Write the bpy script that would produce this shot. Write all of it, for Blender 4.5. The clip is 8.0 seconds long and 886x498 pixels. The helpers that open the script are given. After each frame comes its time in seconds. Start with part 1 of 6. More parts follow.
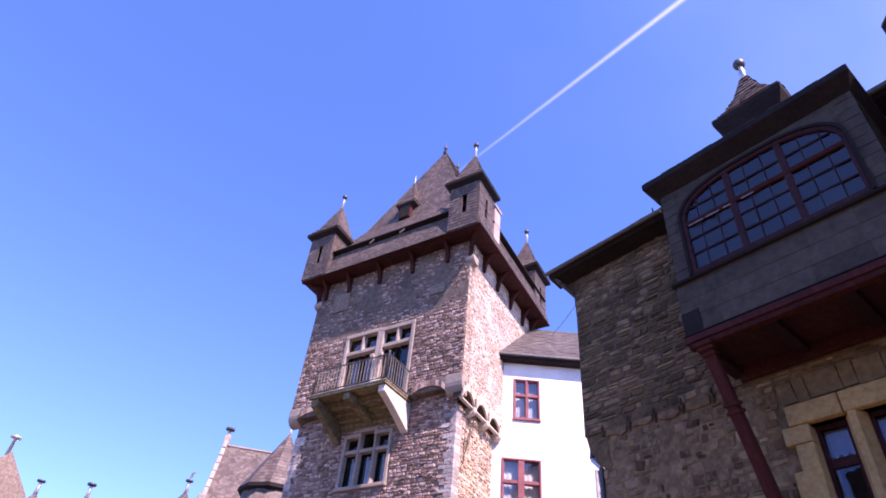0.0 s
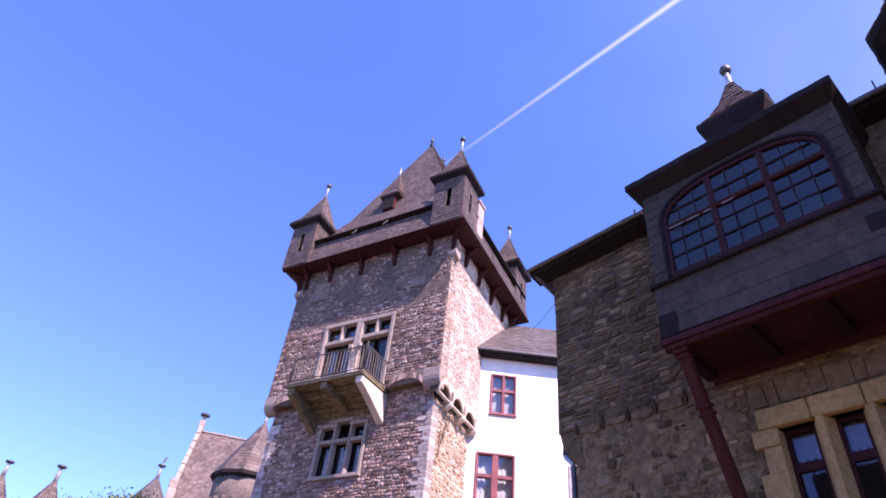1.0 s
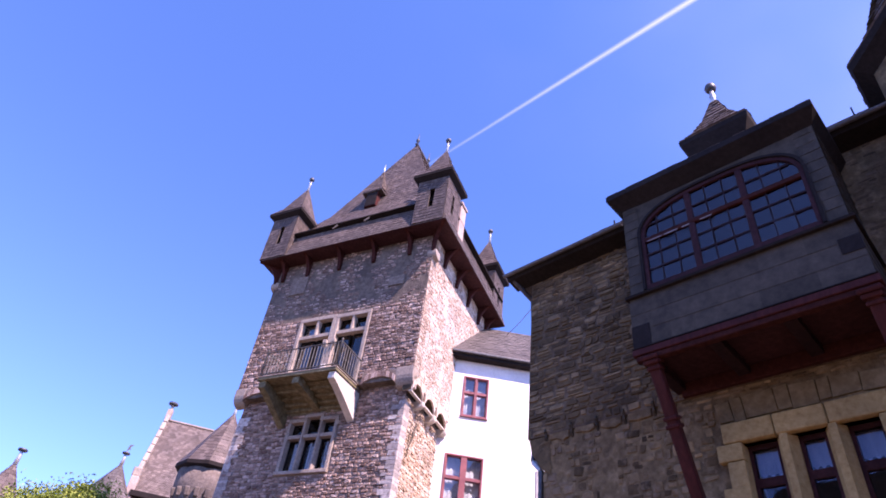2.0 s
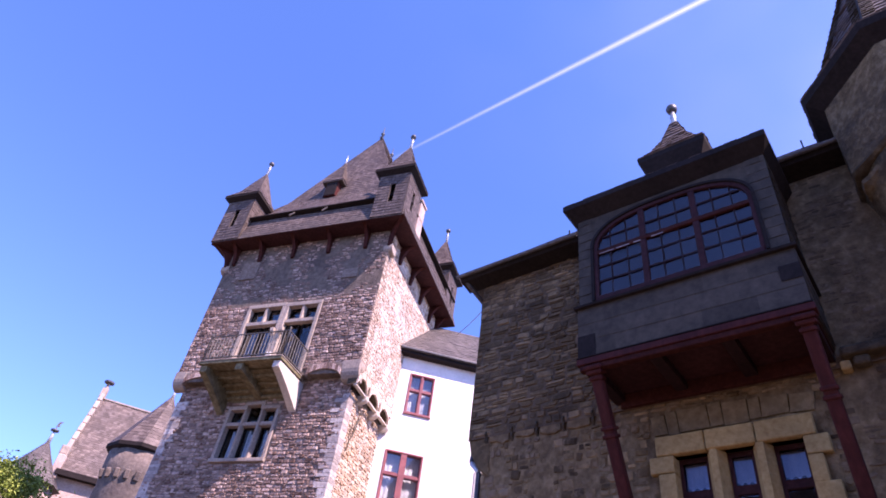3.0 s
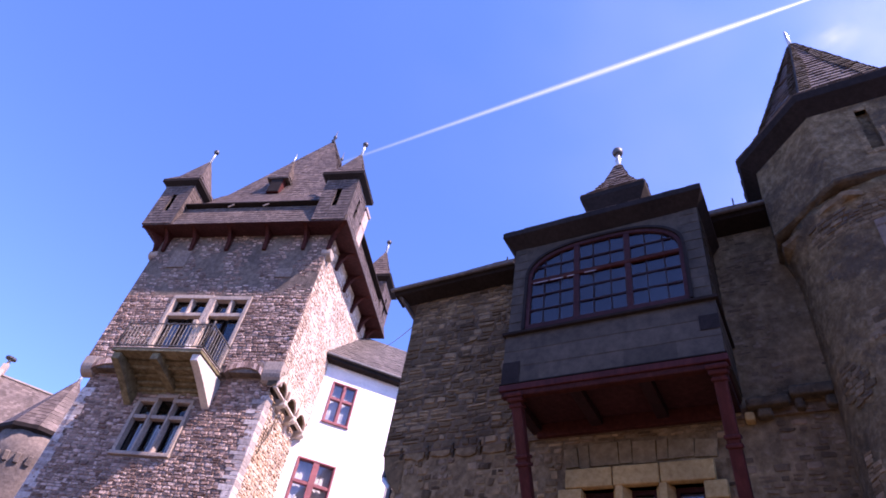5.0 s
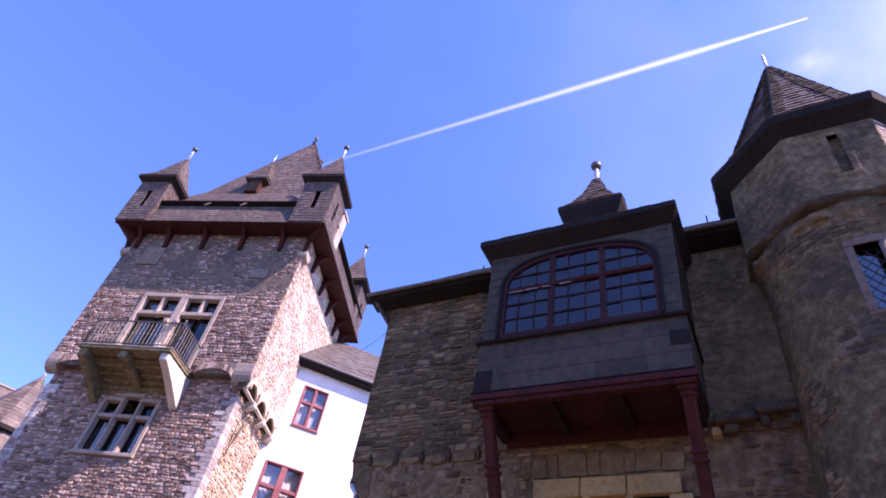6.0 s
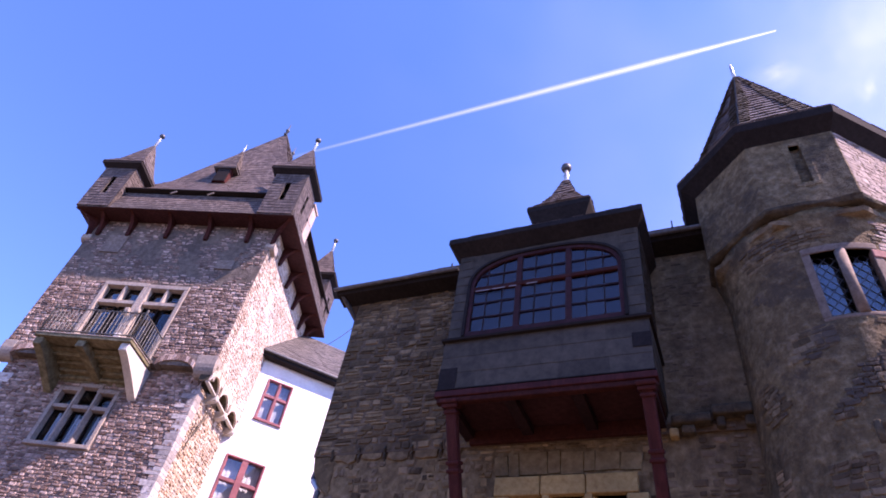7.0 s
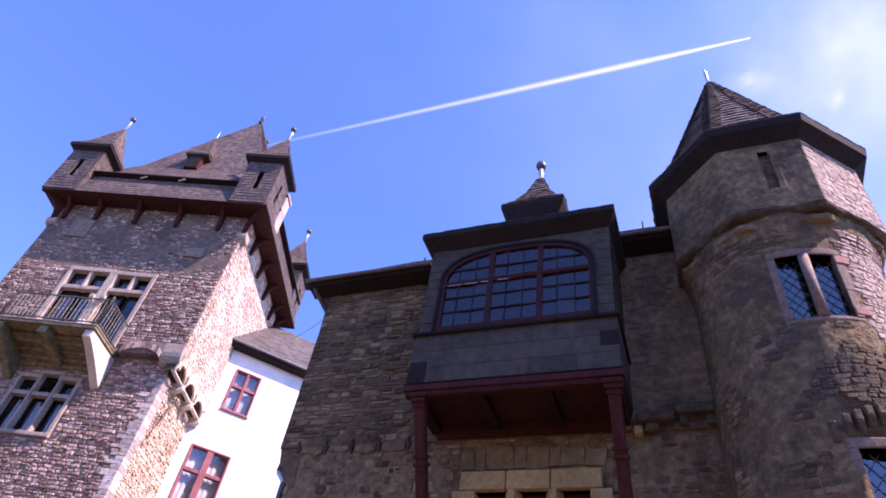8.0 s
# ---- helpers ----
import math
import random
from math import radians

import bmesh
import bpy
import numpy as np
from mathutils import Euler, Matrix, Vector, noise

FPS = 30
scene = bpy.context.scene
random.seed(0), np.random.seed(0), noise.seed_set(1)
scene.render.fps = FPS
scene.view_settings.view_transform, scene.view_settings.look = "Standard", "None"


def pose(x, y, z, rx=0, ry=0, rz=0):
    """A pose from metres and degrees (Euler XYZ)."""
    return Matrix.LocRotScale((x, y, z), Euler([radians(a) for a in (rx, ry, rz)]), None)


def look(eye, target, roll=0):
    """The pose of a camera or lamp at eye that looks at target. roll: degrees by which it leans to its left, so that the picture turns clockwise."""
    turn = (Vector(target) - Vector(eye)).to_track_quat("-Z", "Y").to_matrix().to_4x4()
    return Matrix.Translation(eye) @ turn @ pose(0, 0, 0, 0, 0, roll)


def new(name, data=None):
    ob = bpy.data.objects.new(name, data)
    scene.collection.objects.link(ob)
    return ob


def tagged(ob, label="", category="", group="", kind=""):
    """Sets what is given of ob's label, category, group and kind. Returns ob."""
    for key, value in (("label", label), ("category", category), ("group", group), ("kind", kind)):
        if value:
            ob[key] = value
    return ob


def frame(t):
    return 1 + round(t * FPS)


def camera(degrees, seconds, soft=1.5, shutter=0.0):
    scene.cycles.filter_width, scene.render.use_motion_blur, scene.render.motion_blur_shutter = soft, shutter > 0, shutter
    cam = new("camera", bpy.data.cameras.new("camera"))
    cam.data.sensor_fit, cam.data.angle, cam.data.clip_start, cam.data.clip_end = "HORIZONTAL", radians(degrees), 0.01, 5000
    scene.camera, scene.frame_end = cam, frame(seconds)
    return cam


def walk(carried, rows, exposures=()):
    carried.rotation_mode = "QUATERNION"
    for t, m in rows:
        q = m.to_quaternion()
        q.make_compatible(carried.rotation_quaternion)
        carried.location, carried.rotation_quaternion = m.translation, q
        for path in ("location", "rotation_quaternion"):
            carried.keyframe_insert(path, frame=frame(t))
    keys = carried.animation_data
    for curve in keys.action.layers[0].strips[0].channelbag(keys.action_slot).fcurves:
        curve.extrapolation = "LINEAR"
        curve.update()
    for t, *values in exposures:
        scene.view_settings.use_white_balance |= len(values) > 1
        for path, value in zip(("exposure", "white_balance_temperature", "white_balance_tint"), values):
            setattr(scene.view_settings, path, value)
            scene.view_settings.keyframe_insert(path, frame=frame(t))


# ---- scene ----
cam = camera(70.06, 8.0, soft=1.75)
PATH = [
    (0, -0.049, 0.046, 1.549, 130.832, -4.679, -4.089),
    (0.5, -0.036, 0.049, 1.565, 130.362, -5.010, -5.308),
    (1, -0.029, 0.038, 1.568, 130.411, -5.300, -6.651),
    (2.5, -0.015, 0.023, 1.586, 131.033, -6.965, -12.685),
    (3, -0.002, 0.014, 1.598, 131.228, -7.276, -15.941),
    (3.5, -0.000, 0.000, 1.600, 131.437, -7.760, -18.323),
    (4, -0.001, -0.006, 1.609, 132.581, -7.941, -20.426),
    (4.5, 0.004, -0.012, 1.619, 133.231, -8.382, -22.723),
    (6, 0.026, -0.025, 1.633, 134.692, -8.737, -27.528),
    (6.5, 0.040, -0.036, 1.636, 135.105, -8.674, -28.969),
    (7, 0.046, -0.044, 1.640, 134.858, -8.038, -30.676),
    (7.5, 0.051, -0.051, 1.643, 134.940, -7.832, -32.328),
    (8, 0.056, -0.058, 1.638, 134.727, -7.534, -33.527),
]
walk(cam, [(r[0], pose(*r[1:])) for r in PATH], [(0, 1.25, 6560, 49), (8, 1.34, 6560, 49)])

# ---------------------------------------------------------------- light
SUN_AZ, SUN_EL = radians(142.6), radians(50.5)
world = bpy.data.worlds.new("sky")
scene.world = world
world.use_nodes = True
wn = world.node_tree
sky = wn.nodes.new("ShaderNodeTexSky")
sky.sky_type = "NISHITA"
sky.sun_disc = False
sky.sun_elevation, sky.sun_rotation = SUN_EL, SUN_AZ
sky.air_density, sky.dust_density, sky.ozone_density = 0.85, 0.07, 9.5
deep = wn.nodes.new("ShaderNodeHueSaturation")
deep.inputs["Hue"].default_value, deep.inputs["Saturation"].default_value = 0.501, 1.07
wn.links.new(sky.outputs[0], deep.inputs["Color"])
wn.links.new(deep.outputs[0], wn.nodes["Background"].inputs[0])
wn.nodes["Background"].inputs[1].default_value = 0.18
sun = new("sun", bpy.data.lights.new("sun", "SUN"))
sun.data.energy, sun.data.angle, sun.data.color = 5.0, radians(0.53), (1.0, 0.93, 0.82)
sun_way = Vector((math.sin(SUN_AZ) * math.cos(SUN_EL), math.cos(SUN_AZ) * math.cos(SUN_EL), math.sin(SUN_EL)))
sun.matrix_world = look(sun_way * 60, (0, 0, 0))

# ---------------------------------------------------------------- materials


def ramp(nt, fac, stops):
    n = nt.nodes.new("ShaderNodeValToRGB")
    while len(n.color_ramp.elements) < len(stops):
        n.color_ramp.elements.new(0.5)
    for e, (p, c) in zip(n.color_ramp.elements, stops):
        e.position, e.color = p, (*c, 1)
    nt.links.new(fac, n.inputs[0])
    return n.outputs[0]


def noise_tex(nt, vec, scale, detail=5.0, rough=0.6, stretch=None):
    if stretch:
        m = nt.nodes.new("ShaderNodeMapping")
        m.inputs["Scale"].default_value = stretch
        nt.links.new(vec, m.inputs[0])
        vec = m.outputs[0]
    n = nt.nodes.new("ShaderNodeTexNoise")
    n.inputs["Scale"].default_value, n.inputs["Detail"].default_value, n.inputs["Roughness"].default_value = scale, detail, rough
    nt.links.new(vec, n.inputs[0])
    return n.outputs[0]


def mixed(nt, kind, fac, a, b):
    n = nt.nodes.new("ShaderNodeMix")
    n.data_type, n.blend_type = "RGBA", kind
    for sock, v in ((n.inputs[0], fac), (n.inputs[6], a), (n.inputs[7], b)):
        if isinstance(v, (int, float)):
            sock.default_value = v
        elif isinstance(v, tuple):
            sock.default_value = (*v, 1)
        else:
            nt.links.new(v, sock)
    return n.outputs[2]


def surface(name, dark, mid, light, fine=14.0, broad=0.9, rough=0.85, bump=0.3, dist=0.02, vary="", stains=None, stain_at=0.58, metal=0.0, stretch=None, spread=0.5, spec=0.25, blotch=0.0):
    """A weathered surface: grain, broad blotches, optional change from piece to piece and stains with a shape of their own."""
    m = bpy.data.materials.new(name)
    m.use_nodes = True
    nt = m.node_tree
    b = nt.nodes["Principled BSDF"]
    pos = nt.nodes.new("ShaderNodeNewGeometry").outputs["Position"]
    grain = noise_tex(nt, pos, fine, 6, 0.65, stretch)
    blot = noise_tex(nt, pos, broad, 4, 0.6)
    if vary:
        if vary == "island":
            rnd = nt.nodes.new("ShaderNodeNewGeometry").outputs["Random Per Island"]
        else:
            rnd = nt.nodes.new("ShaderNodeObjectInfo").outputs["Random"]
        base = ramp(nt, rnd, [(0.0, dark), (spread, mid), (1.0, light)])
        tone = ramp(nt, grain, [(0.3, (0.62, 0.62, 0.62)), (0.7, (1.2, 1.2, 1.2))])
        base = mixed(nt, "MULTIPLY", 1.0, base, tone)
    else:
        base = ramp(nt, grain, [(0.28, dark), (0.5, mid), (0.74, light)])
    broad_tone = ramp(nt, blot, [(0.32, (0.7 - blotch, 0.7 - blotch, 0.72 - blotch)), (0.66, (1.12 + blotch, 1.1 + blotch, 1.06 + 0.7 * blotch))])
    base = mixed(nt, "MULTIPLY", 0.8, base, broad_tone)
    if stains:
        s = noise_tex(nt, pos, broad * 1.7, 7, 0.7)
        fac = ramp(nt, s, [(stain_at, (0, 0, 0)), (stain_at + 0.1, (0.8, 0.8, 0.8))])
        base = mixed(nt, "MIX", fac, base, stains)
    nt.links.new(base, b.inputs["Base Color"])
    b.inputs["Roughness"].default_value, b.inputs["Metallic"].default_value, b.inputs["Specular IOR Level"].default_value = rough, metal, spec
    if bump:
        bn = nt.nodes.new("ShaderNodeBump")
        bn.inputs["Strength"].default_value, bn.inputs["Distance"].default_value = bump, dist
        nt.links.new(grain, bn.inputs["Height"])
        nt.links.new(bn.outputs[0], b.inputs["Normal"])
    return m


def glass(name, tint, ior=2.05, sheen=(1, 1, 1)):
    m = bpy.data.materials.new(name)
    m.use_nodes = True
    nt = m.node_tree
    nt.nodes.remove(nt.nodes["Principled BSDF"])
    out = nt.nodes["Material Output"]
    t = nt.nodes.new("ShaderNodeBsdfTransparent")
    t.inputs[0].default_value = (*tint, 1)
    g = nt.nodes.new("ShaderNodeBsdfGlossy")
    g.inputs["Roughness"].default_value = 0.02
    g.inputs["Color"].default_value = (*sheen, 1)
    fr = nt.nodes.new("ShaderNodeFresnel")
    fr.inputs[0].default_value = ior
    bn = nt.nodes.new("ShaderNodeBump")
    bn.inputs["Strength"].default_value, bn.inputs["Distance"].default_value = 0.05, 0.02
    nt.links.new(noise_tex(nt, nt.nodes.new("ShaderNodeNewGeometry").outputs["Position"], 3.0, 2), bn.inputs["Height"])
    nt.links.new(bn.outputs[0], g.inputs["Normal"])
    mx = nt.nodes.new("ShaderNodeMixShader")
    for a, s in zip((fr, t, g), mx.inputs):
        nt.links.new(a.outputs[0], s)
    nt.links.new(mx.outputs[0], out.inputs[0])
    return m


def vapour(name, wisp, thick=1.0):
    """Thin white vapour, lit through by the sun; denser along its middle."""
    m = bpy.data.materials.new(name)
    m.use_nodes = True
    nt = m.node_tree
    nt.nodes.remove(nt.nodes["Principled BSDF"])
    uv = nt.nodes.new("ShaderNodeTexCoord").outputs["UV"]
    sep = nt.nodes.new("ShaderNodeSeparateXYZ")
    nt.links.new(uv, sep.inputs[0])

    def sums(op, a, b=None):
        n = nt.nodes.new("ShaderNodeMath")
        n.operation = op
        n.use_clamp = op == "MULTIPLY"
        for s, v in zip(n.inputs, (a, b)):
            if v is None:
                continue
            if isinstance(v, (int, float)):
                s.default_value = v
            else:
                nt.links.new(v, s)
        return n.outputs[0]

    def hump(s):
        d = sums("ABSOLUTE", sums("SUBTRACT", s, 0.5))
        return sums("MULTIPLY", sums("SUBTRACT", 0.5, d), 2.0)
    if wisp:
        n = noise_tex(nt, uv, 1.7, 4, 0.55)
        puff = ramp(nt, n, [(0.36, (0, 0, 0)), (0.85, (0.3, 0.3, 0.3))])
        dens = sums("MULTIPLY", sums("MULTIPLY", hump(sep.outputs[0]), hump(sep.outputs[1])), sums("MULTIPLY", puff, thick))
    else:
        n = noise_tex(nt, uv, 14.0, 4, 0.6)
        dens = sums("MULTIPLY", sums("POWER", hump(sep.outputs[0]), 1.15), sums("MULTIPLY", ramp(nt, n, [(0.2, (0.55, 0.55, 0.55)), (0.6, (1, 1, 1))]), sums("ADD", 0.04, sums("MULTIPLY", sep.outputs[1], 0.36))))
    tr = nt.nodes.new("ShaderNodeBsdfTransparent")
    tl = nt.nodes.new("ShaderNodeBsdfTranslucent")
    tl.inputs[0].default_value = (0.95, 0.95, 0.95, 1)
    mx = nt.nodes.new("ShaderNodeMixShader")
    nt.links.new(dens, mx.inputs[0])
    nt.links.new(tr.outputs[0], mx.inputs[1])
    nt.links.new(tl.outputs[0], mx.inputs[2])
    nt.links.new(mx.outputs[0], nt.nodes["Material Output"].inputs[0])
    return m


M_MORTAR = surface("lime_mortar", (0.15, 0.112, 0.088), (0.23, 0.178, 0.142), (0.34, 0.275, 0.225), 9, 0.5, 0.95, 0.8, 0.03)
STONE = ((0.155, 0.096, 0.076), (0.335, 0.23, 0.186), (0.59, 0.45, 0.38))
M_STONE = surface("rubble_stone", *STONE, 11, 0.5, 0.9, 0.7, 0.03, "island", (0.33, 0.29, 0.24), 0.66)
M_STONE_ONE = surface("rubble_stone_piece", *STONE, 11, 0.5, 0.9, 0.7, 0.03, "object", (0.33, 0.29, 0.24), 0.66)
# warm stone of the lower flank, lightened to carry the sun on that side
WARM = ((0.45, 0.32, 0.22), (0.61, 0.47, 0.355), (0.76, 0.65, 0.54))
M_WARM = surface("warm_sunlit_rubble", *WARM, 11, 0.6, 0.9, 0.7, 0.03, "island", (0.55, 0.47, 0.40), 0.6)
M_WARM_ONE = surface("warm_sunlit_rubble_piece", *WARM, 11, 0.6, 0.9, 0.7, 0.03, "object", (0.55, 0.47, 0.40), 0.6)
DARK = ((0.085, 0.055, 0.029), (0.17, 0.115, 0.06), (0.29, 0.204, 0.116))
# upper flank stone: full sun is put into the pale colour
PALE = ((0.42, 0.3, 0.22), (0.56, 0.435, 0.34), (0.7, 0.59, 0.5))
M_PALE = surface("sunlit_flank_rubble", *PALE, 11, 0.6, 0.9, 0.6, 0.03, "island", (0.68, 0.61, 0.55), 0.54)
M_PALE_ONE = surface("sunlit_flank_rubble_piece", *PALE, 11, 0.6, 0.9, 0.6, 0.03, "object", (0.68, 0.61, 0.55), 0.54)
# rosy stone, lighter than the render to carry sun on the right side
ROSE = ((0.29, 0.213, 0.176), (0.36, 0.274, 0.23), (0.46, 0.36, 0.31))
M_ROSE = surface("rosy_sunlit_rubble", *ROSE, 11, 0.6, 0.9, 0.6, 0.03, "island")
M_ROSE_ONE = surface("rosy_sunlit_rubble_piece", *ROSE, 11, 0.6, 0.9, 0.6, 0.03, "object")
M_DARK = surface("grey_brown_rubble", *DARK, 10, 1.3, 0.9, 0.8, 0.03, "island", (0.28, 0.23, 0.17), 0.66, blotch=0.22)
M_DARK_ONE = surface("grey_brown_rubble_piece", *DARK, 10, 1.3, 0.9, 0.8, 0.03, "object", (0.28, 0.23, 0.17), 0.66, blotch=0.22)
M_DARKMORTAR = surface("dark_mortar", (0.075, 0.051, 0.032), (0.12, 0.084, 0.054), (0.195, 0.14, 0.094), 8, 1.3, 0.95, 0.8, 0.03, blotch=0.2)
M_LOWMORTAR = surface("smeared_lime_mortar", (0.1, 0.067, 0.036), (0.19, 0.13, 0.07), (0.31, 0.222, 0.13), 7, 1.4, 0.95, 1.0, 0.04, stains=(0.36, 0.29, 0.21), stain_at=0.62, blotch=0.2)
M_RENDER = surface("old_lime_render", (0.092, 0.062, 0.033), (0.18, 0.125, 0.068), (0.335, 0.246, 0.146), 8.0, 0.75, 0.95, 1.0, 0.1, stains=(0.075, 0.056, 0.04), stain_at=0.53, blotch=0.3)
M_RENDERSTONE = surface("stones_under_render", (0.09, 0.062, 0.034), (0.165, 0.116, 0.066), (0.265, 0.194, 0.118), 9, 0.6, 0.95, 0.9, 0.04, "island", (0.075, 0.06, 0.05), 0.5)
M_RENDERSTONE_ONE = surface("stone_under_render", (0.09, 0.062, 0.034), (0.165, 0.116, 0.066), (0.265, 0.194, 0.118), 9, 0.6, 0.95, 0.9, 0.04, "object", (0.075, 0.06, 0.05), 0.5)
M_DRESSED = surface("dressed_stone", (0.24, 0.19, 0.155), (0.345, 0.285, 0.235), (0.47, 0.4, 0.335), 16, 1.1, 0.85, 0.35, 0.01, stains=(0.17, 0.15, 0.13), stain_at=0.6)
M_SAND = surface("yellow_sandstone", (0.31, 0.2, 0.075), (0.42, 0.288, 0.118), (0.51, 0.37, 0.172), 13, 1.0, 0.85, 0.3, 0.01, stains=(0.25, 0.19, 0.12), stain_at=0.64)
# pale stone, also the lit version of the corbel and console stone
M_PALESTONE = surface("pale_and_sunlit_stone", (0.52, 0.46, 0.38), (0.62, 0.56, 0.48), (0.7, 0.65, 0.58), 12, 1.0, 0.9, 0.25, 0.01)
M_SANDDARK = surface("brown_sandstone", (0.15, 0.102, 0.05), (0.215, 0.155, 0.082), (0.285, 0.212, 0.122), 10, 1.0, 0.9, 0.4, 0.015, stains=(0.1, 0.08, 0.05), stain_at=0.55)
M_MOSSY = surface("mossy_sandstone", (0.095, 0.08, 0.042), (0.19, 0.16, 0.09), (0.32, 0.28, 0.17), 6, 1.2, 0.9, 0.4, 0.02, stains=(0.09, 0.08, 0.04), stain_at=0.56)
M_SLATE = surface("roof_slate", (0.09, 0.068, 0.058), (0.126, 0.096, 0.083), (0.18, 0.142, 0.125), 20, 0.8, 0.6, 0.3, 0.006, "island", (0.20, 0.17, 0.12), 0.66)
M_SLATE_ONE = surface("roof_slate_piece", (0.09, 0.068, 0.058), (0.126, 0.096, 0.083), (0.18, 0.142, 0.125), 20, 0.8, 0.6, 0.3, 0.006, "object", (0.20, 0.17, 0.12), 0.66)
M_SLATEBASE = surface("slate_underlay", (0.05, 0.041, 0.037), (0.075, 0.062, 0.056), (0.11, 0.092, 0.083), 18, 1.0, 0.8, 0.3, 0.01)
M_SLATEGREY = surface("blue_grey_slate", (0.068, 0.056, 0.042), (0.079, 0.064, 0.048), (0.092, 0.075, 0.056), 7, 0.9, 0.7, 0.25, 0.006, "island", spec=0.15)
M_SLATEGREY_ONE = surface("blue_grey_slate_piece", (0.066, 0.054, 0.041), (0.079, 0.064, 0.048), (0.094, 0.077, 0.058), 7, 0.9, 0.7, 0.25, 0.006, "object", spec=0.15)
M_TAR = surface("dark_fascia_board", (0.018, 0.014, 0.013), (0.025, 0.02, 0.019), (0.035, 0.028, 0.027), 15, 1.3, 0.85, 0.15, 0.004, spec=0.1)
M_RED = surface("oxblood_timber", (0.048, 0.011, 0.01), (0.07, 0.016, 0.014), (0.105, 0.027, 0.022), 12, 1.6, 0.65, 0.25, 0.006, stretch=(1, 1, 0.2), spec=0.15)
# oxblood darkened for timber in shade; also the dark red transom
M_UNDER = surface("dark_shaded_red_timber", (0.034, 0.01, 0.009), (0.056, 0.016, 0.013), (0.085, 0.026, 0.021), 12, 1.6, 0.8, 0.25, 0.006, spec=0.1)
M_REDLIT = surface("red_window_paint", (0.19, 0.06, 0.068), (0.26, 0.09, 0.1), (0.33, 0.125, 0.138), 14, 1.5, 0.5, 0.15, 0.004)
M_PLASTER = surface("white_plaster", (0.74, 0.73, 0.71), (0.80, 0.79, 0.78), (0.84, 0.84, 0.83), 9, 0.5, 0.9, 0.2, 0.01)
M_PINK = surface("pale_red_sandstone", (0.33, 0.245, 0.21), (0.44, 0.34, 0.29), (0.54, 0.43, 0.38), 10, 1.0, 0.85, 0.4, 0.015)
M_QUOIN = surface("pale_quoin_stone", (0.32, 0.275, 0.25), (0.44, 0.39, 0.36), (0.58, 0.53, 0.49), 12, 0.8, 0.9, 0.5, 0.02, "object")
M_ZINC = surface("zinc_sheet", (0.42, 0.42, 0.42), (0.54, 0.54, 0.53), (0.64, 0.64, 0.62), 18, 2.0, 0.4, 0.1, 0.004, metal=0.6)
M_LEAD = surface("dark_lead", (0.06, 0.06, 0.065), (0.10, 0.10, 0.105), (0.15, 0.15, 0.155), 16, 2.0, 0.5, 0.15, 0.004, metal=0.5)
M_GUTTER = surface("weathered_zinc_gutter", (0.1, 0.096, 0.098), (0.14, 0.135, 0.138), (0.2, 0.194, 0.198), 16, 2.0, 0.6, 0.15, 0.004)
M_RAILIRON = surface("weathered_grey_iron", (0.06, 0.056, 0.05), (0.1, 0.094, 0.085), (0.16, 0.15, 0.135), 30, 3.0, 0.6, 0.2, 0.003, metal=0.3)
M_REDSTONE = surface("red_sandstone", (0.27, 0.12, 0.1), (0.36, 0.17, 0.145), (0.45, 0.24, 0.205), 12, 1.2, 0.9, 0.3, 0.012)
M_IRON = surface("black_wrought_iron", (0.02, 0.02, 0.02), (0.035, 0.033, 0.032), (0.06, 0.055, 0.05), 30, 3.0, 0.5, 0.2, 0.003, metal=0.5)
# unlit interiors: the dimness is put into the plaster's colour
M_DIM = surface("room_shade_plaster", (0.06, 0.055, 0.05), (0.09, 0.08, 0.07), (0.12, 0.11, 0.1), 6, 0.8, 0.95, 0.2, 0.01)
M_CURTAIN = surface("net_curtain", (0.55, 0.55, 0.58), (0.68, 0.68, 0.70), (0.78, 0.78, 0.78), 20, 2.0, 0.95, 0.3, 0.01, stretch=(1, 1, 0.1))
M_GROUND = surface("courtyard_cobbles", (0.07, 0.052, 0.035), (0.12, 0.09, 0.062), (0.18, 0.14, 0.1), 30, 0.4, 0.95, 0.6, 0.02)
M_LEAF = surface("spring_leaves", (0.1, 0.15, 0.018), (0.19, 0.25, 0.035), (0.31, 0.36, 0.065), 3, 0.6, 0.6, 0.1, 0.01, "island")
M_BARK = surface("grey_bark", (0.05, 0.04, 0.03), (0.10, 0.085, 0.065), (0.16, 0.14, 0.11), 12, 1.5, 0.95, 0.7, 0.02)
M_BARS = surface("dark_oxblood_bars", (0.016, 0.008, 0.009), (0.028, 0.012, 0.014), (0.045, 0.02, 0.022), 12, 1.6, 0.6, 0.2, 0.004, spec=0.15)
M_SURROUND = surface("brown_dressed_stone", (0.13, 0.095, 0.073), (0.21, 0.155, 0.12), (0.3, 0.225, 0.178), 14, 1.1, 0.9, 0.4, 0.012, stains=(0.1, 0.075, 0.058), stain_at=0.58)
# dark lichened stone; under the octagon and in arches it paints shade
M_SHADESTONE = surface("dark_shaded_lichened_stone", (0.045, 0.035, 0.024), (0.085, 0.066, 0.043), (0.15, 0.12, 0.075), 7, 1.3, 0.95, 1.0, 0.05, stains=(0.26, 0.2, 0.11), stain_at=0.6)
M_LIP = surface("yellow_lichened_edge", (0.08, 0.062, 0.042), (0.18, 0.143, 0.092), (0.33, 0.27, 0.18), 5, 1.2, 0.95, 0.8, 0.04, stains=(0.08, 0.06, 0.04), stain_at=0.56)
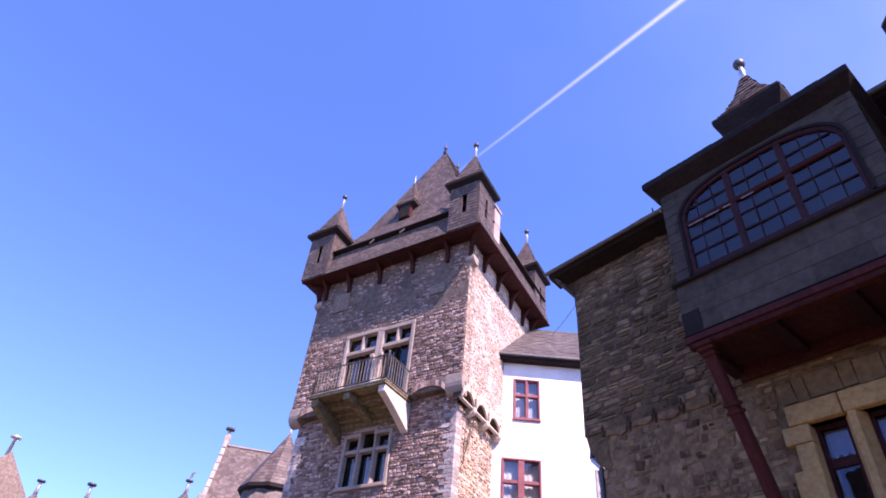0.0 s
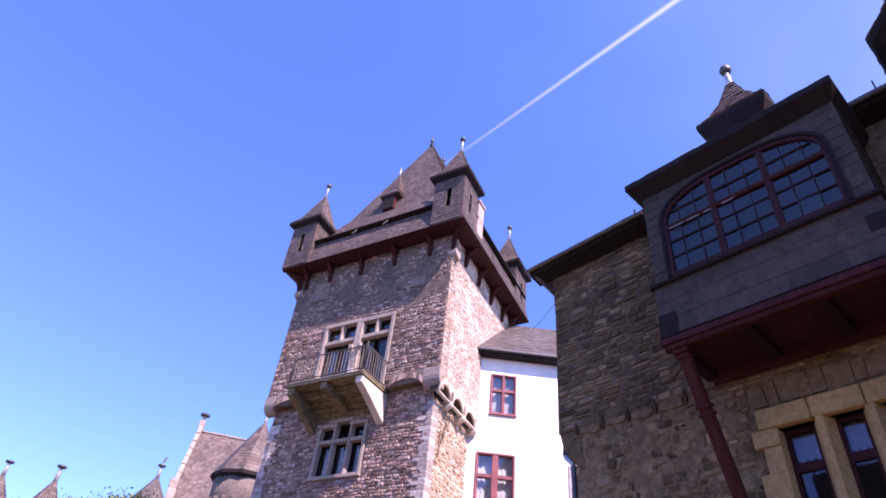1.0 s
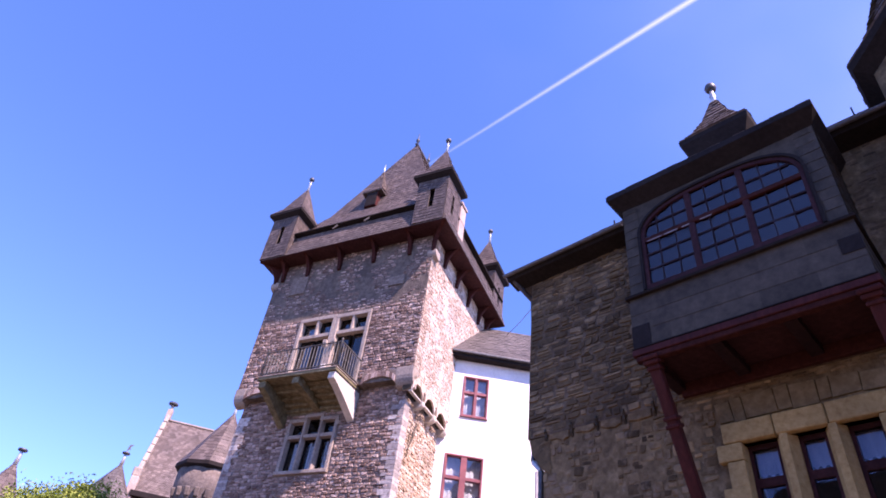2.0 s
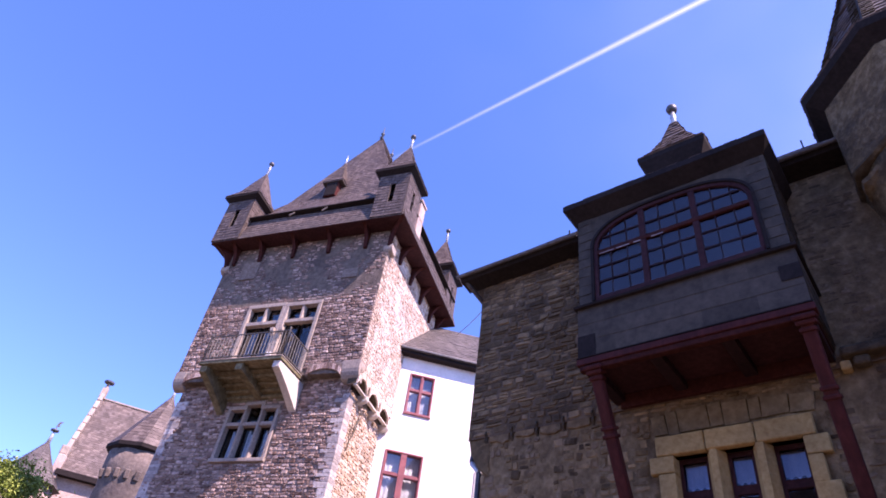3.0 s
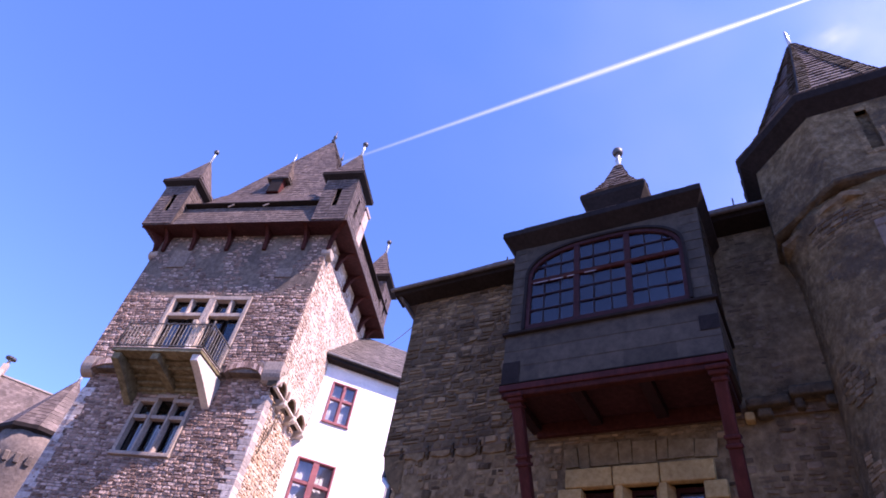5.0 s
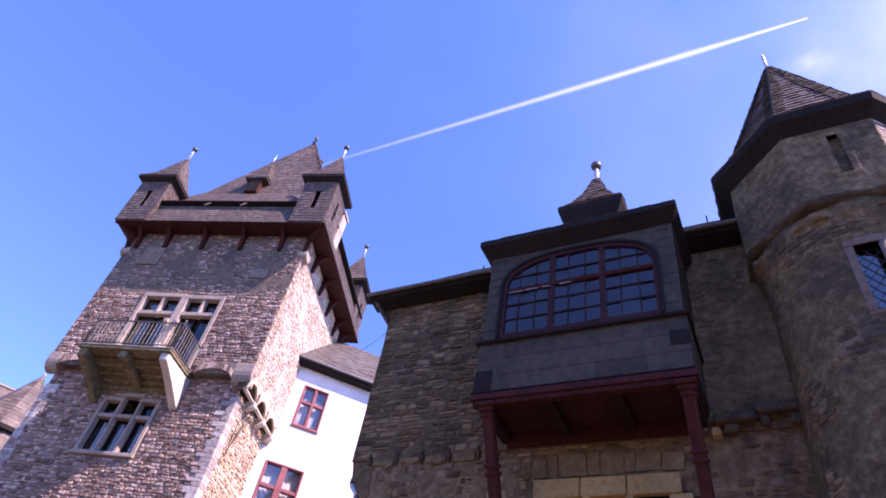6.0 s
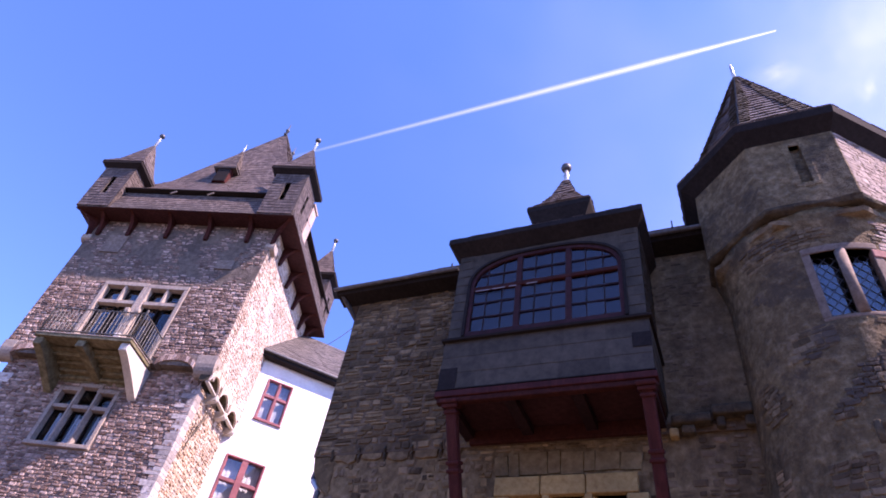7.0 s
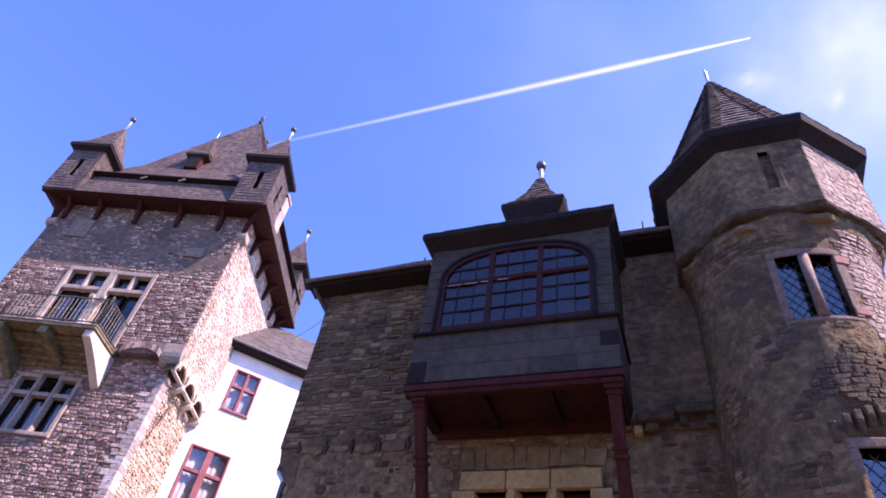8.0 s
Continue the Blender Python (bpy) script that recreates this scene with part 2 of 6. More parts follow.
M_SLATEPALE = surface("pale_grey_slate", (0.09, 0.077, 0.07), (0.118, 0.102, 0.094), (0.15, 0.13, 0.12), 16, 0.8, 0.6, 0.3, 0.006, "island", (0.2, 0.17, 0.13), 0.64)
# flank mortar, its sunlit brightness painted into the colour
M_PALEMORTAR = surface("sunlit_flank_mortar", (0.47, 0.35, 0.27), (0.58, 0.465, 0.38), (0.68, 0.58, 0.5), 9, 0.5, 0.95, 0.8, 0.03, stains=(0.5, 0.33, 0.2), stain_at=0.6)
# window frame paint; on the soffits its depth stands for shade
M_FRAME = surface("oxblood_paint_and_soffit_shade", (0.034, 0.012, 0.013), (0.052, 0.019, 0.02), (0.08, 0.031, 0.032), 12, 1.6, 0.65, 0.2, 0.004, spec=0.12)
M_LOWGLASS = glass("low_window_glass", (0.7, 0.74, 0.8), 1.5, (1.0, 0.92, 1.0))
M_HUT = surface("grey_turret_stone", (0.1, 0.08, 0.068), (0.145, 0.118, 0.103), (0.2, 0.166, 0.146), 5, 0.8, 0.95, 0.8, 0.05)
M_OLDRENDER = surface("dark_weathered_render", (0.085, 0.066, 0.053), (0.14, 0.11, 0.09), (0.22, 0.178, 0.148), 6, 0.9, 0.95, 0.9, 0.04, blotch=0.15)
M_LOWSTONE = surface("smeared_brown_stone", (0.1, 0.066, 0.038), (0.17, 0.115, 0.068), (0.27, 0.19, 0.12), 8, 1.4, 0.95, 0.9, 0.03, "island", (0.3, 0.22, 0.14), 0.56, blotch=0.2)
BROWN = ((0.08, 0.05, 0.025), (0.172, 0.112, 0.056), (0.33, 0.225, 0.12))
M_BROWN = surface("brown_rubble", *BROWN, 10, 1.3, 0.9, 0.9, 0.03, "island", (0.25, 0.178, 0.112), 0.5, blotch=0.22)
M_BROWN_ONE = surface("brown_rubble_piece", *BROWN, 10, 1.3, 0.9, 0.9, 0.03, "object", (0.25, 0.178, 0.112), 0.5, blotch=0.22)
M_GREYPAINT = surface("grey_window_paint", (0.3, 0.29, 0.3), (0.4, 0.39, 0.4), (0.5, 0.49, 0.5), 14, 1.5, 0.5, 0.15, 0.004)
M_BAYGLASS = glass("bay_window_glass", (0.75, 0.8, 0.86), 1.78, (1.0, 0.86, 0.84))
M_GLASS = glass("window_glass", (0.75, 0.8, 0.86))
M_GLASS_DIM = glass("old_window_glass", (0.8, 0.8, 0.8), 1.28)
M_GLASS_SOFT = glass("house_window_glass", (0.8, 0.83, 0.86), 1.6)
M_TRAIL = vapour("vapour_trail", False)
M_CLOUD = vapour("thin_cloud", True, 0.75)
# haze sheet added to lighten the sky on the sun's side
M_HAZE = vapour("sky_brightening_haze", True, 1.0)

# ---------------------------------------------------------------- mesh helpers
UP = Vector((0, 0, 1))


class Solid:
    """Gathers faces of one mesh."""

    def __init__(self):
        self.v, self.f, self.uv = [], [], None

    def add(self, verts, faces):
        n = len(self.v)
        self.v += [tuple(p) for p in verts]
        self.f += [tuple(i + n for i in q) for q in faces]
        return self

    def box(self, x0, x1, y0, y1, z0, z1):
        return self.add([(x, y, z) for z in (z0, z1) for y in (y0, y1) for x in (x0, x1)],
                        [(0, 2, 3, 1), (4, 5, 7, 6), (0, 1, 5, 4), (2, 6, 7, 3), (0, 4, 6, 2), (1, 3, 7, 5)])

    def bar(self, a, b, w, h, side=None):
        """A beam from a to b, w wide along side and h the other way."""
        a, b = Vector(a), Vector(b)
        d = (b - a).normalized()
        s = Vector(side) if side else (d.cross(UP) if abs(d.z) < 0.95 else Vector((1, 0, 0)))
        s = (s - d * s.dot(d)).normalized()
        u = d.cross(s)
        ring = [(-w / 2, -h / 2), (w / 2, -h / 2), (w / 2, h / 2), (-w / 2, h / 2)]
        vs = [p + s * i + u * j for p in (a, b) for i, j in ring]
        return self.add(vs, [(3, 2, 1, 0), (4, 5, 6, 7), (0, 1, 5, 4), (1, 2, 6, 5), (2, 3, 7, 6), (3, 0, 4, 7)])

    def prism(self, outline, place, depth):
        """A flat outline [(a, b)] pushed out: place(a, b, d) gives the point at depth d."""
        n = len(outline)
        vs = [place(a, b, 0.0) for a, b in outline] + [place(a, b, depth) for a, b in outline]
        return self.add(vs, [tuple(range(n))[::-1], tuple(range(n, 2 * n))] + [(i, (i + 1) % n, n + (i + 1) % n, n + i) for i in range(n)])

    def lathe(self, cx, cy, profile, n=16, turn=0.0, arc=1.0, caps=True):
        """Turns a profile [(radius, z)] round a vertical axis."""
        base = len(self.v)
        for r, z in profile:
            for i in range(n):
                a = turn + 2 * math.pi * i / n
                self.v.append((cx + r * math.cos(a), cy + r * math.sin(a), z))
        for k in range(len(profile) - 1):
            for i in range(n):
                j = (i + 1) % n
                self.f.append((base + k * n + i, base + k * n + j, base + (k + 1) * n + j, base + (k + 1) * n + i))
        if caps:
            self.f.append(tuple(base + i for i in range(n))[::-1])
            e = base + (len(profile) - 1) * n
            self.f.append(tuple(e + i for i in range(n)))
        return self

    def mesh(self, name, smooth=False):
        me = bpy.data.meshes.new(name)
        me.from_pydata(self.v, [], self.f)
        me.update()
        bm = bmesh.new()
        bm.from_mesh(me)
        bmesh.ops.recalc_face_normals(bm, faces=bm.faces) if len(bm.faces) < 3000 else None
        if smooth:
            for f in bm.faces:
                f.smooth = len(f.verts) == 4
        bm.to_mesh(me)
        bm.free()
        return me


def thing(name, m, label, category, group="", kind=""):
    ob = new(name)
    ob.matrix_world = m
    ob.empty_display_size = 0.5
    return tagged(ob, label, category, group, kind)


def part(name, solid, material, parent, label="", bevel=0.0, smooth=False, kind=""):
    me = solid if isinstance(solid, bpy.types.Mesh) else solid.mesh(name, smooth)
    if not me.materials:
        me.materials.append(material)
    ob = new(name, me)
    ob.parent = parent
    if bevel:
        b = ob.modifiers.new("worn_edges", "BEVEL")
        b.width, b.segments, b.limit_method = bevel, 2, "ANGLE"
    return tagged(ob, label, kind=kind)


def group_part(name, parent, label=""):
    """A part that only gathers its pieces."""
    ob = new(name)
    ob.parent = parent
    ob.empty_display_size = 0.3
    return tagged(ob, label)


def panel(solid, u0, u1, v0, v1, holes, place, thick):
    """A wall sheet with real openings: place(u, v, d), d from 0 (outer face) to thick."""
    us = sorted({u0, u1, *[min(max(h[k], u0), u1) for h in holes for k in (0, 1)]})
    vs = sorted({v0, v1, *[min(max(h[k], v0), v1) for h in holes for k in (2, 3)]})

    def open_at(i, j):
        if not (0 <= i < len(us) - 1 and 0 <= j < len(vs) - 1):
            return None
        u, v = (us[i] + us[i + 1]) / 2, (vs[j] + vs[j + 1]) / 2
        return any(h[0] < u < h[1] and h[2] < v < h[3] for h in holes)
    idx = {}

    def vert(i, j, k):
        if (i, j, k) not in idx:
            idx[i, j, k] = len(solid.v)
            solid.v.append(tuple(place(us[i], vs[j], thick * k)))
        return idx[i, j, k]
    for i in range(len(us) - 1):
        for j in range(len(vs) - 1):
            if open_at(i, j):
                continue
            q = [(i, j), (i + 1, j), (i + 1, j + 1), (i, j + 1)]
            solid.f.append(tuple(vert(a, b, 0) for a, b in q))
            solid.f.append(tuple(vert(a, b, 1) for a, b in q[::-1]))
            for (di, dj), e in (((-1, 0), (3, 0)), ((1, 0), (1, 2)), ((0, -1), (0, 1)), ((0, 1), (2, 3))):
                if open_at(i + di, j + dj) in (None, True):
                    a, b = q[e[0]], q[e[1]]
                    solid.f.append((vert(*a, 0), vert(*a, 1), vert(*b, 1), vert(*b, 0)))
    return solid


rng = random.Random(7)
STONES = []
for k in range(14):
    ring = []
    for cx, cy in ((-0.5, -0.5), (0.0, -0.5), (0.5, -0.5), (0.5, 0.0), (0.5, 0.5), (0.0, 0.5), (-0.5, 0.5), (-0.5, 0.0)):
        corner = abs(cx) + abs(cy) == 1.0
        pull = rng.uniform(0.80, 0.98) if corner else rng.uniform(0.92, 1.04)
        ring.append((cx * pull + rng.uniform(-0.03, 0.03), cy * pull + rng.uniform(-0.04, 0.04)))
    ox, oy = rng.uniform(-0.07, 0.07), rng.uniform(-0.07, 0.07)
    s = rng.uniform(0.68, 0.84)
    verts = [(a, b, -0.3) for a, b in ring] + [(a * s + ox, b * s + oy, rng.uniform(0.75, 1.0)) for a, b in ring]
    faces = [tuple(range(8, 16))] + [(i, (i + 1) % 8, 8 + (i + 1) % 8, 8 + i) for i in range(8)]
    STONES.append((verts, faces))


def courses(u0, u1, v0, v1, holes, row, length, seed, gap=0.012):
    """Rough courses of rubble: (u, v, width, height) of each stone."""
    r = random.Random(seed)
    out, v = [], v0
    while v < v1 - 0.03:
        h = min(r.uniform(*row), v1 - v)
        cuts = sorted((x[0], x[1]) for x in holes if x[2] < v + h * 0.65 and x[3] > v + h * 0.35)
        spans, a = [], u0
        for c0, c1 in cuts:
            if c0 > a:
                spans.append((a, min(c0, u1)))
            a = max(a, c1)
        if a < u1:
            spans.append((a, u1))
        for a, b in spans:
            u = a
            while u < b - 0.02:
                w = r.uniform(*length)
                if b - u - w < length[0] * 0.6:
                    w = b - u
                if h > row[0] * 1.3 and r.random() < 0.22:
                    k = r.uniform(0.4, 0.6)
                    out.append((u + w / 2, v + h * k / 2, w - gap, h * k - gap))
                    out.append((u + w / 2, v + h * (1 + k) / 2, w - gap, h * (1 - k) - gap))
                else:
                    out.append((u + w / 2, v + h / 2 + r.uniform(-0.012, 0.012), w - gap, h - gap))
                u += w
        v += h
    return out


def masonry(parent, stones, place, relief, mats, near, seed, name="stone"):
    """Stones proud of a wall. place(u, v) gives the point, the way along u, the way up and the way out. near(u, v) picks those that are pieces of their own."""
    r = random.Random(seed)
    rest, singles = Solid(), 0
    shared = []
    for vs, fs in STONES:
        me = Solid().add(vs, fs).mesh(name)
        me.materials.append(mats[1])
        shared.append(me)
    for u, v, w, h in stones:
        p, du, dv, dn = place(u, v)
        k = r.randrange(len(STONES))
        d = relief * r.uniform(0.3, 1.3)
        t = r.gauss(0, 0.05)
        du, dv = Vector(du) * math.cos(t) + Vector(dv) * math.sin(t), Vector(dv) * math.cos(t) - Vector(du) * math.sin(t)
        m = Matrix(((du[0] * w, dv[0] * h, dn[0] * d, p[0]), (du[1] * w, dv[1] * h, dn[1] * d, p[1]), (du[2] * w, dv[2] * h, dn[2] * d, p[2]), (0, 0, 0, 1)))
        if singles < 300 and near(u, v):
            ob = new(name, shared[k])
            ob.parent = parent
            ob.matrix_local = m
            singles += 1
        else:
            rest.add([m @ Vector(q) for q in STONES[k][0]], STONES[k][1])
    return part("stonework", rest, mats[0], parent, kind="stuff")


def slates(solid, a, b, c, d, step=0.2, width=0.22, thick=0.014, seed=1, single=None):
    """Overlapping slates on the sheet a-b (foot) to d-c (head)."""
    a, b, c, d = (Vector(p) for p in (a, b, c, d))
    r = random.Random(seed)
    n = (b - a).cross(d - a).normalized()
    rise = ((a + b) / 2 - (c + d) / 2).length
    rows = max(1, int(rise / step))
    for k in range(rows):
        t0, t1 = k / rows, min(1.0, (k + 1.25) / rows)
        p0, p1, q0, q1 = a.lerp(d, t0), b.lerp(c, t0), a.lerp(d, t1), b.lerp(c, t1)
        span = (p1 - p0).length
        cols = max(1, round(span / width))
        off = (k % 2) * 0.5
        edges = [0.0] + [(i + off + r.uniform(-0.09, 0.09)) / cols for i in range(0 if off else 1, cols)] + [1.0]
        for e0, e1 in zip(edges, edges[1:]):
            if (e1 - e0) * span < 0.015:
                continue
            g = min(0.006, thick * 0.4) / max(span, 0.05)
            lift = thick * r.uniform(0.8, 1.6)
            sag = r.uniform(-0.12, 0.12) * step * (p1 - p0).length / max(span, 0.01) * 0.2
            down = (p0 - q0).normalized() * sag
            v = [p0.lerp(p1, e0 + g) + n * lift + down, p0.lerp(p1, e1 - g) + n * lift + down, q0.lerp(q1, min(e1, 1.0)) + n * 0.002, q0.lerp(q1, e0) + n * 0.002,
                 p0.lerp(p1, e0 + g) + down, p0.lerp(p1, e1 - g) + down]
            if single:
                part("slate", Solid().add(v, [(0, 1, 2, 3), (4, 5, 1, 0)]), single[0], single[1])
            else:
                solid.add(v, [(0, 1, 2, 3), (4, 5, 1, 0)])
    return solid


def pyramid(cx, cy, half, z0, z1, flare=0.0):
    """Corner rings of a four-sided roof with a bell-cast foot."""
    rings = [(half, z0), (half * (0.62 if flare else 0.5), z0 + (z1 - z0) * (0.26 if flare else 0.5)), (half * 0.04, z1)]
    return [[(cx + sx * r, cy + sy * r, z) for sx, sy in ((-1, -1), (1, -1), (1, 1), (-1, 1))] for r, z in rings]


def slated_rings(rings, step, width, seed, solid=None, thick=0.014):
    """Slates on the sheets between rings of corners, counted the same way round."""
    s = solid or Solid()
    for k in range(len(rings) - 1):
        lo, hi = rings[k], rings[k + 1]
        n = len(lo)
        for i in range(n):
            j = (i + 1) % n
            slates(s, lo[i], lo[j], hi[j], hi[i], step, width, thick, seed + i + 9 * k)
    return s


def loft(rings, close=True):
    s = Solid()
    n = len(rings[0])
    s.v = [tuple(p) for r in rings for p in r]
    for k in range(len(rings) - 1):
        for i in range(n):
            j = (i + 1) % n
            s.f.append((k * n + i, k * n + j, (k + 1) * n + j, (k + 1) * n + i))
    if close:
        s.f.append(tuple(range(n))[::-1])
        s.f.append(tuple((len(rings) - 1) * n + i for i in range(n)))
    return s


# ---------------------------------------------------------------- the places of the buildings
TOWER = pose(0.992, 17.572, 0, 0, 0, -34.6)
HOUSE = pose(7.159, 5.454, 0, 0, 0, -52.7)
WHITE = pose(2.809, 20.206, 0, 0, 0, -2.7)


def polar(azimuth, dist, z=0.0, turn=0.0):
    a = radians(azimuth)
    return pose(dist * math.sin(a), dist * math.cos(a), z, 0, 0, -azimuth + turn)


ground = part("ground", Solid().add([(-2500, -2500, 0), (2500, -2500, 0), (2500, 2500, 0), (-2500, 2500, 0)], [(0, 1, 2, 3)]), M_GROUND, None)
tagged(ground, "dark trodden stone paving of a castle courtyard", "ground", kind="structure")


# unseen wall, added to block sky light from the shaded fronts
closing = part("wall_south", Solid().box(-9, 18, -20.5, -19.5, 0, 13), M_DARKMORTAR, None)
closing.matrix_world = HOUSE
tagged(closing, "unseen wall added across the courtyard to deepen the shade", "wall", kind="structure")

# ---------------------------------------------------------------- tower with gallery
def corner_turret(tower, cx, cy, seed):
    """A slate-clad turret over a corner of the gallery, with a steep little roof."""
    t = group_part("corner_turret", tower, "square slate-clad turret with slit windows and pointed roof")
    h, z0, z1 = 0.64, 17.275, 19.5
    holes = {"front": [(-0.09, 0.12, 18.0, 18.95)], "side": [(-0.1, 0.1, 18.0, 18.95)]}
    body = Solid()
    for ux, uy, key in ((1, 0, "front"), (0, 1, "side"), (-1, 0, "back"), (0, -1, "left")):
        nx, ny = uy, -ux
        panel(body, -h + (0.0 if ux else 0.06), h - (0.0 if ux else 0.06), z0, z1, holes.get(key, []), lambda u, v, d, ux=ux, uy=uy, nx=nx, ny=ny: (cx + ux * u + nx * (h - d), cy + uy * u + ny * (h - d), v), 0.06)
    b = part("turret_wall", body, M_SLATEBASE, t)
    clad = Solid()
    for ux, uy, hs in ((1, 0, holes["front"]), (0, 1, holes["side"]), (-1, 0, []), (0, -1, [])):
        nx, ny = uy, -ux
        spans = [(-h, h, z0, z1)] if not hs else [(-h, hs[0][0], z0, z1), (hs[0][1], h, z0, z1), (hs[0][0], hs[0][1], z0, hs[0][2]), (hs[0][0], hs[0][1], hs[0][3], z1)]
        for a0, a1, c0, c1 in spans:
            q = [(cx + ux * u + nx * (h + 0.003), cy + uy * u + ny * (h + 0.003), v) for u, v in ((a0, c0), (a1, c0), (a1, c1), (a0, c1))]
            slates(clad, *q, 0.14, 0.13, 0.014, seed + int(a0 * 10))
    part("slate_cladding", clad, M_SLATE, t, kind="stuff")
    # near-black board added so the slits look dark inside
    part("shadow_board", Solid().box(cx - h + 0.07, cx + h - 0.07, cy - h + 0.25, cy - h + 0.27, 17.3, 19.4), M_TAR, t)
    e = 0.84
    part("eave", loft([[(cx + sx * r, cy + sy * r, z) for sx, sy in ((-1, -1), (1, -1), (1, 1), (-1, 1))] for r, z in ((h - 0.02, 19.45), (e, 19.62), (e, 19.72), (e - 0.1, 19.76))]), M_TAR, t, "dark boarded eave")
    rings = pyramid(cx, cy, e, 19.74, 21.85, 0.2)
    part("turret_roof", loft(rings), M_SLATEBASE, t)
    part("slating", slated_rings(rings, 0.17, 0.2, seed), M_SLATE, t, kind="stuff")
    f = part("finial", Solid().lathe(cx, cy, [(0.07, 21.5), (0.055, 22.2), (0.075, 22.24), (0.04, 22.3), (0.035, 22.5)], 10), M_ZINC, t, "pale zinc spike with dark ball", smooth=True)
    part("knob", Solid().lathe(cx, cy, [(0.02, 22.44), (0.1, 22.49), (0.125, 22.56), (0.1, 22.63), (0.02, 22.67)], 12), M_LEAD, t, smooth=True)
    return t


def timber_bracket(parent, foot, out, z0, z1, reach, width=0.13):
    """A curved timber knee from the wall out to the gallery. out: the way out of the wall."""
    o = Vector((*out, 0))
    s = o.cross(UP)
    f = Vector((*foot, 0))
    curve = [(0.02 + (reach - 0.02) * (1 - math.cos(a)), z0 + (z1 - z0) * math.sin(a)) for a in [math.pi / 2 * i / 7 for i in range(8)]]
    outline = [(-0.05, z1), (-0.05, z0 - 0.12), (0.1, z0 - 0.12)] + [(0.12 + p * (reach - 0.12) / reach, z) for p, z in curve[1:]]
    sol = Solid().prism(outline, lambda a, b, d: f + o * a + UP * b + s * (d - width / 2), width)
    # shade under the gallery is painted into the bracket's red
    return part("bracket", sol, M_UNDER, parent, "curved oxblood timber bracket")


def stone_window(parent, x0, x1, z0, z1, y, lights, transom, label, mat=None, proud=0.05, bar=0.13, deep=0.24, curtain=True, tall_light=False):
    """A mullioned stone window set in a wall face at y that looks towards -y."""
    mat = mat or M_DRESSED
    w = group_part("window", parent, label)
    fr = Solid()
    fr.box(x0, x1, y - proud, y + deep, z1 - bar * 1.15, z1)
    fr.box(x0, x1, y - proud * 1.6, y + deep, z0, z0 + bar)
    for a, b in ((x0, x0 + bar), (x1 - bar, x1)):
        fr.box(a, b, y - proud, y + deep, z0 + bar, z1 - bar * 1.15)
    part("stone_surround", fr, mat, w, bevel=0.018)
    step = (x1 - x0 - bar) / lights
    for i in range(1, lights):
        xm = x0 + bar / 2 + step * i
        part("mullion", Solid().prism([(-bar / 2, 0.06), (-bar / 4, -proud * 0.6), (bar / 4, -proud * 0.6), (bar / 2, 0.06), (bar / 2, deep), (-bar / 2, deep)],
                                      lambda a, b, d, xm=xm: (xm + a, y + b, (transom if tall_light else z0 + bar) + d), z1 - bar * 1.15 - (transom if tall_light else z0 + bar)), mat, w)
    if transom:
        part("transom", Solid().box(x0 + bar, x1 - bar, y - proud * 0.5, y + deep - 0.02, transom - bar / 2, transom + bar / 2), mat, w, bevel=0.012)
    for i in range(lights):
        a, b = x0 + bar / 2 + step * i + bar / 2, x0 + bar / 2 + step * (i + 1) - bar / 2
        for c, d in ([(z0 + bar, transom - bar / 2), (transom + bar / 2, z1 - bar * 1.15)] if transom else [(z0 + bar, z1 - bar * 1.15)]):
            part("pane", Solid().box(a, b, y + deep - 0.06, y + deep - 0.05, c, d), M_GLASS_DIM, w).visible_shadow = False
            cas = Solid()
            for p in ((a, a + 0.035, c, d), (b - 0.035, b, c, d), (a, b, c, c + 0.04), (a, b, d - 0.04, d)):
                cas.box(p[0], p[1], y + deep - 0.085, y + deep - 0.035, p[2], p[3])
            part("casement", cas, M_TAR, w)
        if curtain and i % 2 == 1:
            cur = Solid()
            for k in range(6):
                cur.box(a + (b - a) * (0.42 + 0.09 * k), a + (b - a) * (0.42 + 0.09 * k + 0.07), y + deep + 0.03 + 0.015 * (k % 2), y + deep + 0.06 + 0.015 * (k % 2), z0 + bar, (transom or z1) - bar)
            part("curtain", cur, M_CURTAIN, w)
    return w


TX0, TD, TL = -7.1, 5.75, 0.3
tower = thing("castle_tower", TOWER, "square rubble-stone castle tower with slate gallery, corner turrets and steep roof", "tower")
# upper stage: four walls with the twin balcony window
twin = [(-5.02, -3.62, 11.15, 14.15), (-3.55, -2.12, 11.15, 14.15)]
up_wall = part("upper_wall", panel(Solid(), TX0, 0, 11.2, 17.4, twin, lambda u, v, d: (u, d, v), 0.5), M_OLDRENDER, tower)
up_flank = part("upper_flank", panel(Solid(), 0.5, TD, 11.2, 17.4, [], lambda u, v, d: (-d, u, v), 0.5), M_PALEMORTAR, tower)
part("upper_flank", panel(Solid(), 0.5, TD, 11.2, 17.4, [], lambda u, v, d: (TX0 + d, u, v), 0.5), M_MORTAR, tower)
part("upper_back", panel(Solid(), TX0 + 0.5, -0.5, 11.2, 17.4, [], lambda u, v, d: (u, TD - d, v), 0.5), M_MORTAR, tower)
low_hole = [(-4.5, -2.66, 8.55, 10.25), (-3.86, -3.28, 10.2, 10.4)]
low_wall = part("lower_wall", panel(Solid(), TX0 + TL, -TL, 0, 11.25, low_hole, lambda u, v, d: (u, TL + d, v), 0.6), M_MORTAR, tower)
